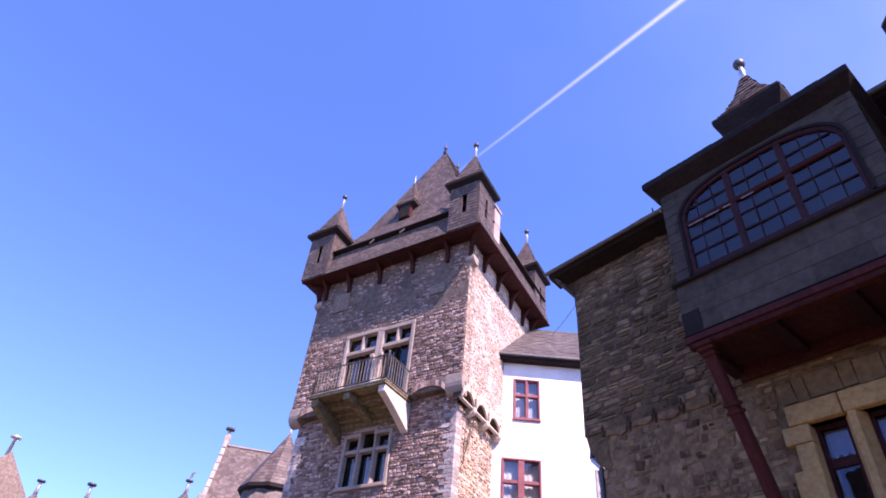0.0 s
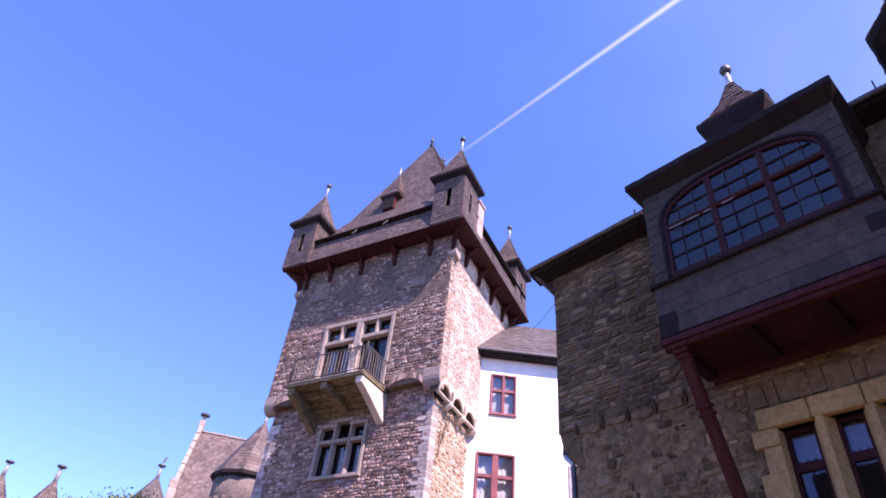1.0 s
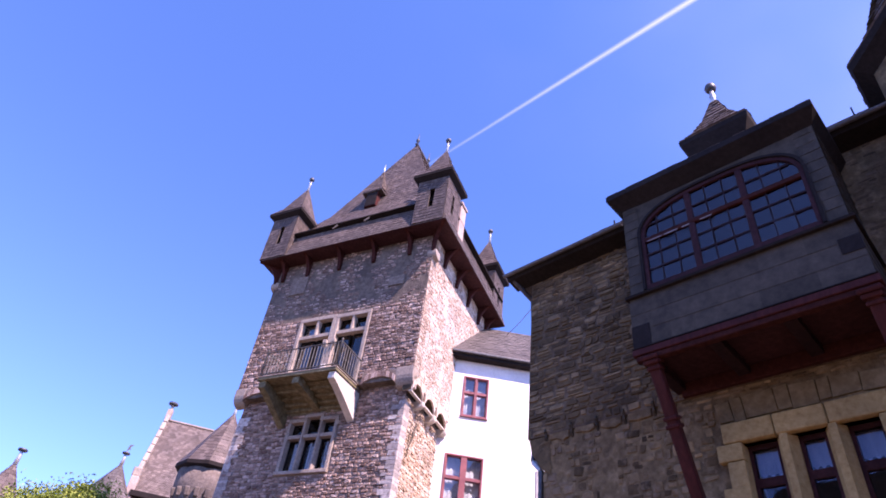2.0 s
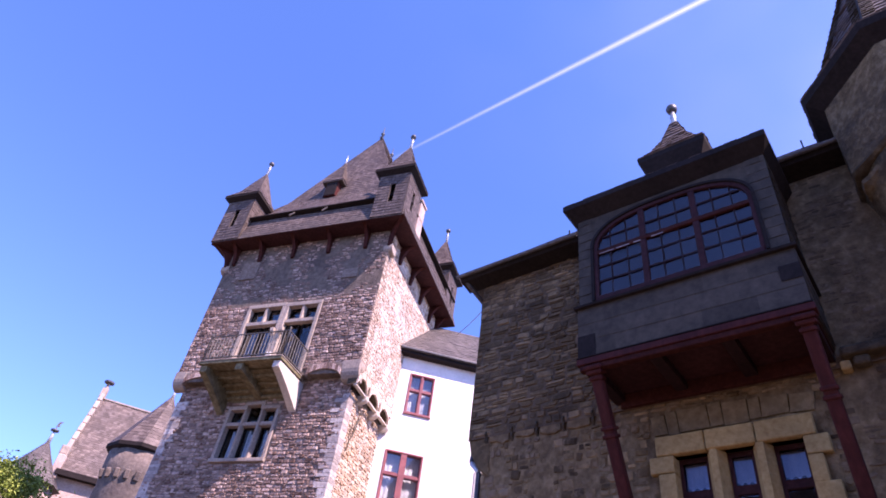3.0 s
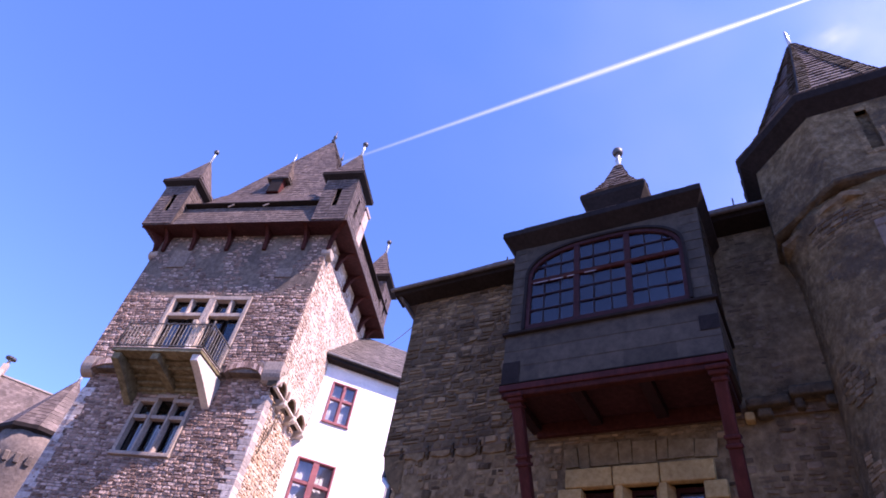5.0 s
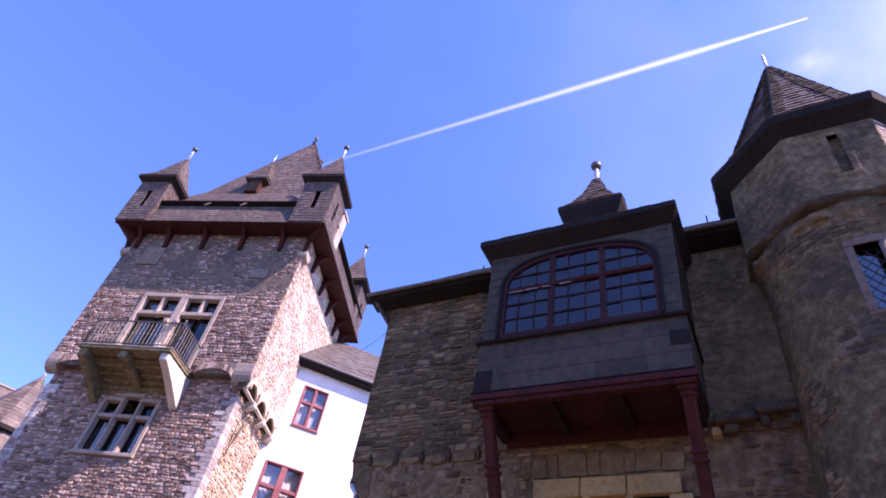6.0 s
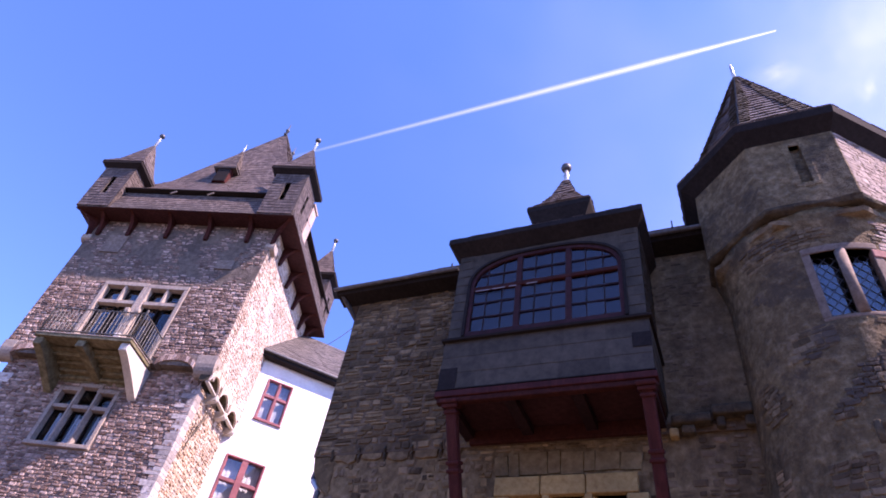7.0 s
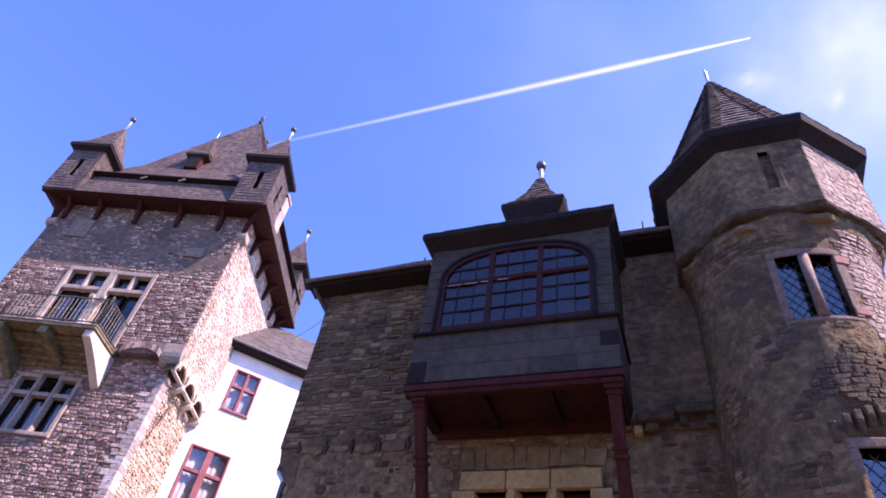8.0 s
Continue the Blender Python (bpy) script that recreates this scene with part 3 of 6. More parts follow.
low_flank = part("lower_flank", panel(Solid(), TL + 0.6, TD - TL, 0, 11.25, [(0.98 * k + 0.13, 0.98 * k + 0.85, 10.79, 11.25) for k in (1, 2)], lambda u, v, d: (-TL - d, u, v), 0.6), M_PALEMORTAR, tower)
part("lower_flank", panel(Solid(), TL + 0.6, TD - TL, 0, 11.25, [], lambda u, v, d: (TX0 + TL + d, u, v), 0.6), M_MORTAR, tower)
part("lower_back", panel(Solid(), TX0 + TL + 0.6, -TL - 0.6, 0, 11.25, [], lambda u, v, d: (u, TD - TL - d, v), 0.6), M_MORTAR, tower)
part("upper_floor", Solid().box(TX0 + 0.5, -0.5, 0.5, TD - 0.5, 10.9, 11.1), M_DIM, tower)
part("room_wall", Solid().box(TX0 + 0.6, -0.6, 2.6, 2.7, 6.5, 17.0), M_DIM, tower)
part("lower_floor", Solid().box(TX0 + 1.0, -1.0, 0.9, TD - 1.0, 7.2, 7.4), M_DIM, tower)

# corbels and small arches that carry the upper stage
def corbel(parent, x0, x1, face, z0, z1, along):
    """A rounded corbel block; along 'x' on the front, 'y' on the flank."""
    prof = [(0.34, z1), (-0.04, z1), (-0.04, z0 + (z1 - z0) * 0.55)] + [(0.30 - 0.34 * math.cos(a), z0 + (z1 - z0) * 0.55 * (1 - math.sin(a))) for a in [math.pi / 2 * i / 5 for i in range(1, 6)]] + [(0.34, z0)]
    if along == "x":
        place = lambda a, b, d: (x0 + d, face + a, b)
    else:
        place = lambda a, b, d: (face - a, x0 + d, b)
    # flank corbels take a paler colour that stands for sunlight
    return part("corbel", Solid().prism(prof, place, x1 - x0), M_DRESSED if along == "x" else M_PALESTONE, parent, bevel=0.015)


def small_arch(parent, u0, u1, face, z0, rise, along, mat):
    n = 8
    top = z0 + rise + 0.22
    outline = [(u1, top), (u0, top), (u0, z0)] + [(u0 + (u1 - u0) * i / n, z0 + rise * math.sin(math.pi * i / n) ** 0.6) for i in range(1, n)] + [(u1, z0)]
    place = (lambda a, b, d: (a, face - 0.03 + d, b)) if along == "x" else (lambda a, b, d: (face + 0.03 - d, a, b))
    if along == "x":
        ar = part("arch", Solid().prism(outline, place, 0.36), mat, parent)
    else:
        ar = part("arch", Solid().prism(outline, place, 0.05), mat, parent)
        # dark barrel colour imitates the shadow in the opening
        part("barrel", Solid().prism(outline, lambda a, b, d: (face - 0.02 - d, a, b), 0.32), M_SHADESTONE, ar, "inside of the small arch, shade put into its dark colour")
    m = 11
    for i in range(m):
        p = [u0 + (u1 - u0) * (i + k) / m for k in (0.06, 0.94)]
        zs = [z0 + rise * max(0.0, math.sin(math.pi * (i + k) / m)) ** 0.6 for k in (0.06, 0.94)]
        q = [(p[0], zs[0]), (p[1], zs[1]), (p[1], zs[1] + 0.2), (p[0], zs[0] + 0.2)]
        one = Solid().prism(q, (lambda a, b, d: (a, face - 0.06 + d, b)) if along == "x" else (lambda a, b, d: (face + 0.045 - d, a, b)), 0.05)
        part("voussoir", one, M_STONE_ONE if mat is M_MORTAR else M_PALE_ONE, ar)


for x0, x1 in ((-0.6, 0.03), (TX0 - 0.03, TX0 + 0.42)):
    corbel(tower, x0, x1, 0.0, 10.95 if x0 > -1 else 11.0, 11.62, "x")
for u0, u1 in ((-1.85, -0.6), (-6.68, -5.2)):
    small_arch(tower, u0, u1, 0.0, 11.12, 0.24, "x", M_MORTAR)
for k in range(4):
    if k:
        corbel(tower, 0.98 * k - 0.1, 0.98 * k + 0.09, 0.0, 10.6, 10.86, "y")
    if k < 3:
        small_arch(tower, 0.98 * k + 0.09, 0.98 * k + 0.89, 0.0, 10.84, 0.34, "y", M_PALEMORTAR)
        part("arch_bar", Solid().box(-0.12, 0.0, 0.98 * k + 0.1, 0.98 * k + 0.88, 10.79, 10.845), M_PALESTONE, tower, "pale stone bar across the small arch", bevel=0.015)

# gallery: boarded soffit, slate skirt and the ledge behind which the roof rises
G = 0.7
x0, x1, y0, y1 = TX0 - G + 0.1, G, -G, TD + G - 0.1
# underside shade is put into the soffit's darker red
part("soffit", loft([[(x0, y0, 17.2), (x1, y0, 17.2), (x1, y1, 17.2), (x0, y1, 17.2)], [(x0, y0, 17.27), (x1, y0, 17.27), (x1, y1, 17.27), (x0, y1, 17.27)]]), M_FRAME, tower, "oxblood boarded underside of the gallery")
outer = [(x0, y0), (x1, y0), (x1, y1), (x0, y1)]
inner = [(x0 + 0.28, y0 + 0.28), (x1 - 0.28, y0 + 0.28), (x1 - 0.28, y1 - 0.28), (x0 + 0.28, y1 - 0.28)]
part("gallery_skirt", loft([[(*p, 17.27) for p in outer], [(*p, 18.37) for p in inner]]), M_SLATEBASE, tower)
part("slating", slated_rings([[(*p, 17.22) for p in outer], [(*p, 18.37) for p in inner]], 0.14, 0.13, 31), M_SLATE, tower, "grey slates hung on the gallery skirt", kind="stuff")
wide = [(x0 + 0.1, y0 + 0.1), (x1 - 0.1, y0 + 0.1), (x1 - 0.1, y1 - 0.1), (x0 + 0.1, y1 - 0.1)]
part("ledge", loft([[(*p, 18.42) for p in inner], [(*p, 18.46) for p in wide], [(*p, 18.51) for p in wide], [(*p, 18.56) for p in inner]]), M_TAR, tower, "dark projecting ledge above the gallery")
for hx in (-4.43, -2.94):
    part("rafter_end", Solid().bar((hx - 0.12, y0 + 0.16, 18.3), (hx + 0.12, y0 + 0.13, 18.4), 0.05, 0.05), M_DRESSED, tower, "pale timber end under the ledge", bevel=0.01)
for bx in (-5.55, -4.05, -2.5, -0.95):
    timber_bracket(tower, (bx, 0.0), (0, -1), 16.55, 17.2, 0.62)
timber_bracket(tower, (-6.75, 0.0), (0, -1), 16.55, 17.2, 0.62)
for by in (1.05, 2.3, 3.55, 4.8, 5.7):
    timber_bracket(tower, (0.0, by), (1, 0), 16.55, 17.2, 0.62)
for cx, ox in ((0.0, 1), (TX0, -1)):
    timber_bracket(tower, (cx, 0.0), (ox * 0.7071, -0.7071), 16.5, 17.2, 0.92)
    corbel(tower, cx - 0.18, cx + 0.18, -0.02, 16.1, 16.42, "x")
timber_bracket(tower, (TX0, 1.1), (-1, 0), 16.55, 17.2, 0.6)

# steep hipped roof with a short ridge
eave = [(TX0 - 0.25, -0.25, 18.5), (0.25, -0.25, 18.5), (0.25, TD + 0.25, 18.5), (TX0 - 0.25, TD + 0.25, 18.5)]
mid = [(TX0 + 1.0, 0.85, 20.7), (-1.0, 0.85, 20.7), (-1.0, TD - 0.5, 20.7), (TX0 + 1.0, TD - 0.5, 20.7)]
top = [(-3.46, 2.62, 26.75), (-3.36, 2.62, 26.75), (-3.36, 4.0, 26.75), (-3.46, 4.0, 26.75)]
roof = part("main_roof", loft([eave, mid, top]), M_SLATEBASE, tower)
part("slating", slated_rings([eave, mid, top], 0.2, 0.13, 51), M_SLATE, roof, kind="stuff")
part("ridge_cap", Solid().bar((-3.41, 2.5, 26.75), (-3.41, 4.1, 26.75), 0.14, 0.1), M_LEAD, roof)
for ry in (2.6, 4.0):
    part("finial", Solid().lathe(-3.41, ry, [(0.08, 26.6), (0.05, 27.0), (0.10, 27.05), (0.10, 27.12), (0.03, 27.2), (0.012, 27.65)], 8), M_LEAD, roof, smooth=True)
dormer = group_part("dormer", tower, "small roof dormer with pointed slate roof and red boards")
DX, DY, DZ = -3.98, 0.72, 21.5
part("dormer_wall", Solid().box(DX - 0.29, DX + 0.29, DY, DY + 1.0, DZ - 0.85, DZ), M_RED, dormer)
part("hatch", Solid().box(DX - 0.26, DX + 0.26, DY - 0.03, DY + 0.02, DZ - 0.82, DZ - 0.03), M_TAR, dormer, "dark hatch")
dr = [[(DX + sx * r, DY + 0.42 + sy * r, z) for sx, sy in ((-1, -1), (1, -1), (1, 1), (-1, 1))] for r, z in ((0.5, DZ - 0.02), (0.5, DZ + 0.05), (0.28, DZ + 0.5), (0.03, DZ + 1.75))]
part("dormer_roof", loft(dr), M_SLATEBASE, dormer)
part("slating", slated_rings(dr[1:], 0.15, 0.17, 71), M_SLATE, dormer, kind="stuff")
part("finial", Solid().lathe(DX, DY + 0.42, [(0.05, DZ + 1.6), (0.03, DZ + 2.0), (0.01, DZ + 2.3)], 8), M_ZINC, dormer, smooth=True)
for k, (cx, cy) in enumerate(((TX0 - 0.02, -0.08), (-0.05, -0.08), (-0.12, TD + 0.02))):
    corner_turret(tower, cx, cy, 91 + 20 * k)
part("chimney", Solid().box(-0.2, 0.6, 0.7, 1.2, 17.3, 19.3).box(-0.25, 0.65, 0.65, 1.25, 19.3, 19.42), M_PINK, tower, "pale chimney behind the corner turret", bevel=0.02)

# windows of the tower
stone_window(tower, -5.12, -3.52, 11.1, 14.25, 0.0, 2, 13.42, "mullioned stone window with transom behind the balcony", bar=0.14, proud=0.06, curtain=False, tall_light=True)
stone_window(tower, -3.515, -2.05, 11.1, 14.2, 0.0, 2, 13.42, "mullioned stone balcony door with transom lights", bar=0.14, proud=0.06, curtain=False, tall_light=True)


def stepped_window(parent, y):
    """Three lights under a transom; the middle one stands a step higher, with small ears at the head."""
    w = group_part("window", parent, "three-light stone window with raised middle light and pale curtains")
    x0, x1, z0, z1, top, tr, b, deep = -4.56, -2.6, 8.46, 10.33, 10.48, 9.72, 0.12, 0.24
    m0, m1 = -3.93, -3.23
    st = Solid()
    st.box(x0, x0 + b, y - 0.05, y + deep, z0 + b, z1 - b).box(x1 - b, x1, y - 0.05, y + deep, z0 + b, z1 - b)
    st.box(x0, m0, y - 0.055, y + deep, z1 - b, z1).box(m1, x1, y - 0.055, y + deep, z1 - b, z1)
    st.box(m0 - 0.03, m1 + 0.03, y - 0.06, y + deep, top - b, top)
    st.box(m0 - 0.03, m0 + 0.09, y - 0.058, y + deep, z1 - b - 0.003, top - b).box(m1 - 0.09, m1 + 0.03, y - 0.058, y + deep, z1 - b - 0.003, top - b)
    st.box(x0 - 0.08, x0 - 0.003, y - 0.05, y + 0.1, 10.02, 10.14).box(x1 + 0.003, x1 + 0.08, y - 0.05, y + 0.1, 10.02, 10.14)
    part("stone_surround", st, M_DRESSED, w, bevel=0.015)
    part("sill", Solid().box(x0 - 0.02, x1 + 0.02, y - 0.1, y + deep, z0, z0 + b), M_DRESSED, w, bevel=0.02)
    for xm in (m0 + 0.03, m1 - 0.03):
        part("mullion", Solid().prism([(-0.065, 0.07), (-0.03, -0.035), (0.03, -0.035), (0.065, 0.07), (0.065, deep), (-0.065, deep)], lambda a, c, d, xm=xm: (xm + a, y + c, z0 + b + d), z1 - b - z0 - b), M_DRESSED, w)
    cols = ((x0 + b, m0 - 0.035, z1 - b), (m0 + 0.095, m1 - 0.095, top - b), (m1 + 0.035, x1 - b, z1 - b))
    for a, c, head in cols:
        part("transom", Solid().box(a, c, y - 0.03, y + deep - 0.02, tr - 0.06, tr + 0.06), M_DRESSED, w, bevel=0.012)
        for lo, hi in ((z0 + b, tr - 0.06), (tr + 0.06, head)):
            part("pane", Solid().box(a, c, y + deep - 0.06, y + deep - 0.05, lo, hi), M_GLASS_DIM, w).visible_shadow = False
            cas = Solid()
            for p in ((a, a + 0.03, lo, hi), (c - 0.03, c, lo, hi), (a + 0.03, c - 0.03, lo, lo + 0.035), (a + 0.03, c - 0.03, hi - 0.035, hi)):
                cas.box(p[0], p[1], y + deep - 0.085, y + deep - 0.035, p[2], p[3])
            part("casement", cas, M_TAR, w)
        cur = Solid()
        for k in range(5):
            u = a + (c - a) * (0.3 + 0.14 * k)
            cur.box(u, u + (c - a) * 0.12, y + deep + 0.03 + 0.02 * (k % 2), y + deep + 0.06 + 0.02 * (k % 2), z0 + b, tr - 0.1 - 0.12 * k)
        part("curtain", cur, M_CURTAIN, w, "drawn-back pale curtain")
    return w


stepped_window(tower, TL)
for cx in (-3.68, -3.32):
    part("capital", Solid().prism([(-0.12, 13.1), (-0.12, 12.98), (-0.06, 12.86), (0.0, 12.82), (0.0, 13.1)], lambda a, b, d, cx=cx: (cx - 0.08 + d, a - 0.05, b), 0.16), M_DRESSED, tower, "small carved capital on the window pier", bevel=0.02)
part("pier_ring", Solid().box(-3.62, -3.4, -0.12, -0.055, 11.95, 12.12), M_PALESTONE, tower, "pale carved ring on the window pier", bevel=0.03)
for xq, zq, wq, hq in ((-6.2, 15.6, 0.75, 0.85), (-1.6, 15.1, 0.62, 0.4)):
    part("mortar_patch", Solid().box(xq, xq + wq, -0.05, 0.05, zq, zq + hq), M_MORTAR, tower, "pale square patch of mortar")

# balcony
balcony = thing("balcony", TOWER, "mossy stone balcony with wrought-iron railing on the tower", "balcony")
BX0, BX1, BY, BZ = -5.05, -2.0, -1.26, 11.17
part("slab", Solid().box(BX0, BX1, BY, -0.005, BZ - 0.13, BZ - 0.03), M_MOSSY, balcony, "mossy stone slab", bevel=0.02)
part("slab_edge", Solid().box(BX0 - 0.02, BX1 + 0.02, BY - 0.02, -0.005, BZ - 0.028, BZ), M_DRESSED, balcony, "thin pale edge of the slab", bevel=0.008)
for k, bx in enumerate((BX0 + 0.04, (BX0 + BX1) / 2 - 0.14, BX1 - 0.3)):
    prof = [(0.3, BZ - 0.13), (-1.18, BZ - 0.13), (-1.18, BZ - 0.36)] + [(-1.18 + 1.48 * i / 6, BZ - 0.36 - (0.28 if k == 1 else 0.75) * (i / 6) ** 1.15) for i in range(1, 7)]
    # right console is painted pale because its side faces the sun
    part("console", Solid().prism(prof, lambda a, b, d, bx=bx: (bx + d, a, b), 0.26), M_PALESTONE if k == 2 else M_MOSSY, balcony, "sloping stone console", bevel=0.02)
for a, b in ((BX0 + 0.3, (BX0 + BX1) / 2 - 0.14), ((BX0 + BX1) / 2 + 0.12, BX1 - 0.3)):
    vault = Solid()
    n = 8
    ring = [(-0.8 + 1.08 * math.sin(t), BZ - 0.18 - 0.5 * (1 - math.cos(t))) for t in [math.pi / 2 * i / n for i in range(n + 1)]]
    vault.prism([(0.3, BZ - 0.17)] + ring + [(0.3, BZ - 0.69)], lambda u, v, d, a=a: (a + d, u, v), b - a)
    part("vault", vault, M_MOSSY, balcony, "yellowish mossy vault between the consoles")
    for t in (0.28, 0.62, 0.95, 1.28):
        yv, zv = -0.8 + 1.08 * math.sin(t), BZ - 0.18 - 0.5 * (1 - math.cos(t))
        roll = [(yv + 0.07 * math.cos(q), zv - 0.01 + 0.07 * math.sin(q)) for q in [2 * math.pi * i / 10 for i in range(10)]]
        part("vault_course", Solid().prism(roll, lambda u, v, d, a=a: (a + d, u, v), b - a), M_MOSSY, balcony, "rounded stone course under the balcony")
rail = group_part("railing", balcony, "weathered grey wrought-iron railing")
RZ = BZ + 0.92
for a, b in (((BX0 + 0.04, BY + 0.04), (BX1 - 0.04, BY + 0.04)), ((BX1 - 0.04, BY + 0.04), (BX1 - 0.04, -0.02)), ((BX0 + 0.04, BY + 0.04), (BX0 + 0.04, -0.02))):
    for z in (RZ, BZ + 0.1):
        part("rail", Solid().bar((*a, z), (*b, z), 0.04, 0.025), M_RAILIRON, rail)
    span = math.dist(a, b)
    n = round(span / 0.13)
    bal = bpy.data.meshes.get("baluster") or Solid().lathe(0, 0, [(0.016, BZ + 0.1), (0.016, BZ + 0.4), (0.03, BZ + 0.44), (0.016, BZ + 0.48), (0.016, RZ)], 5).mesh("baluster")
    for i in range(n + 1):
        ob = part("baluster", bal, M_RAILIRON, rail)
        ob.location = (a[0] + (b[0] - a[0]) * i / n, a[1] + (b[1] - a[1]) * i / n, 0)
for px, py in ((BX0 + 0.04, BY + 0.04), (BX1 - 0.04, BY + 0.04)):
    part("rail_post", Solid().lathe(px, py, [(0.03, BZ), (0.03, RZ + 0.06), (0.045, RZ + 0.1), (0.0, RZ + 0.15)], 8), M_RAILIRON, rail, smooth=True)

# the flank runs three degrees off square
SKEW = 0.05
for ob in tower.children_recursive:
    if ob.type == "MESH":
        ob.data.transform(Matrix(((1, -SKEW, 0, 0), (0, 1, 0, 0), (0, 0, 1, 0), (0, 0, 0, 1))))

# ---------------------------------------------------------------- white house
white = thing("white_house", WHITE, "white plastered house with red windows and slate roof beside the tower", "house")
wh_win = [(0.2, 1.13, 11.53, 13.09), (-0.17, 1.13, 7.7, 10.13), (2.9, 3.9, 7.7, 10.0)]
ws = Solid()
panel(ws, -0.75, 6.0, 0, 13.75, wh_win, lambda u, v, d: (u, d, v), 0.4)
ws.box(5.6, 6.0, 0.4, 5.0, 0, 13.75).box(-0.4, 5.6, 4.6, 5.0, 0, 13.75)
part("house_wall", ws, M_PLASTER, white)
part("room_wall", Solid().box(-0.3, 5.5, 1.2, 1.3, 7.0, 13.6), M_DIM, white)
part("eave", Solid().box(-0.35, 6.2, -0.32, 0.1, 13.72, 13.86), M_TAR, white, "dark boarded eave")
part("gutter", Solid().bar((-0.35, -0.36, 13.88), (6.2, -0.36, 13.88), 0.13, 0.1), M_LEAD, white, bevel=0.03)
wr = Solid()
wr.add([(-0.4, -0.38, 13.88), (6.2, -0.38, 13.88), (6.2, 2.4, 16.9), (0.9, 2.4, 16.9), (-0.4, 5.2, 13.88), (6.2, 5.2, 13.88)], [(0, 1, 2, 3), (4, 3, 2, 5), (0, 3, 4), (0, 4, 5, 1), (1, 5, 2)])
hr = part("house_roof", wr, M_SLATEBASE, white)
ws2 = slates(Solid(), (-0.4, -0.38, 13.9), (6.2, -0.38, 13.9), (6.2, 2.4, 16.92), (0.9, 2.4, 16.92), 0.22, 0.24, 0.014, 5)
slates(ws2, (-0.4, 5.2, 13.9), (-0.4, -0.38, 13.9), (0.9, 2.4, 16.92), (0.9, 2.4, 16.92), 0.22, 0.24, 0.014, 6)
part("slating", ws2, M_SLATEPALE, hr, kind="stuff")


def red_window(parent, x0, x1, z0, z1, cols, transom, y=0.0, mat=None, curtain=True, stout=0.035, say="red-painted casement window with pale curtains"):
    w = group_part("window", parent, say)
    mat = mat or M_REDLIT
    fr = Solid()
    b = 0.06
    for p in ((x0, x0 + b, z0, z1), (x1 - b, x1, z0, z1), (x0 + b, x1 - b, z0, z0 + b), (x0 + b, x1 - b, z1 - b, z1)):
        fr.box(p[0], p[1], y - 0.035, y + 0.16, p[2], p[3])
    part("window_frame", fr, mat, w, bevel=0.012)
    part("sill", Solid().box(x0 - 0.03, x1 + 0.03, y - 0.06, y + 0.05, z0 - 0.035, z0 - 0.003), mat, w, bevel=0.012)
    step = (x1 - x0 - b) / cols
    for i in range(cols):
        a, c = x0 + b / 2 + step * i + (b / 2 if i == 0 else 0.035), x0 + b / 2 + step * (i + 1) - (b / 2 if i == cols - 1 else 0.035)
        for lo, hi in ((z0 + b, transom - 0.04), (transom + 0.04, z1 - b)):
            cas = Solid()
            for p in ((a, a + 0.035, lo, hi), (c - 0.035, c, lo, hi), (a + 0.035, c - 0.035, lo, lo + 0.035), (a + 0.035, c - 0.035, hi - 0.035, hi)):
                cas.box(p[0], p[1], y + 0.03, y + 0.09, p[2], p[3])
            part("casement", cas, mat, w, bevel=0.006)
            part("pane", Solid().box(a + 0.03, c - 0.03, y + 0.055, y + 0.06, lo + 0.03, hi - 0.03), M_GLASS_SOFT, w).visible_shadow = False
    part("transom", Solid().box(x0 + b, x1 - b, y, y + 0.12, transom - 0.04, transom + 0.04), mat, w)
    for i in range(1, cols):
        part("mullion", Solid().box(x0 + b / 2 + step * i - stout, x0 + b / 2 + step * i + stout, y - 0.02, y + 0.12, z0 + b, z1 - b), mat, w)
    if curtain:
        cur = Solid()
        n = 14
        for k in range(n):
            u = x0 + b + (x1 - x0 - 2 * b) * k / n
            cur.box(u, u + (x1 - x0 - 2 * b) / n * 0.96, y + 0.2 + 0.02 * (k % 2), y + 0.22 + 0.02 * (k % 2), z0 + b, z1 - b)
        part("curtain", cur, M_CURTAIN, w)
    return w


red_window(white, 0.2, 1.13, 11.53, 13.09, 2, 12.45)
red_window(white, -0.17, 1.13, 7.7, 10.13, 2, 9.35, stout=0.1)
red_window(white, 2.9, 3.9, 7.7, 10.0, 2, 9.3, mat=M_GREYPAINT, say="grey-painted casement window with pale curtains")

# ---------------------------------------------------------------- stone house
house = thing("stone_house", HOUSE, "dark rubble-stone house with mullioned window under a slate roof", "house")
HX0, HX1 = -6.95, 3.2
PW = (-3.12, -1.34, 4.0, 5.86)
hs = Solid()
panel(hs, HX0, HX1, 6.75, 10.42, [(-3.6, -1.05, 7.9, 9.8)], lambda u, v, d: (u, d, v), 0.6)
up_house = part("upper_wall", hs, M_DARKMORTAR, house)
hs = Solid()
panel(hs, HX0 + 0.34, HX1, 0, 6.75, [PW], lambda u, v, d: (u, 0.04 + d, v), 0.6)
low_house = part("lower_wall", hs, M_LOWMORTAR, house)
part("end_wall", Solid().box(HX0, HX0 + 0.6, 0.6, 7.5, 6.75, 10.45).box(HX0 + 0.34, HX0 + 0.94, 0.64, 7.5, 0, 6.75), M_DARKMORTAR, house)
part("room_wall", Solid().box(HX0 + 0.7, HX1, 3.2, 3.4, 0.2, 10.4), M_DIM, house)
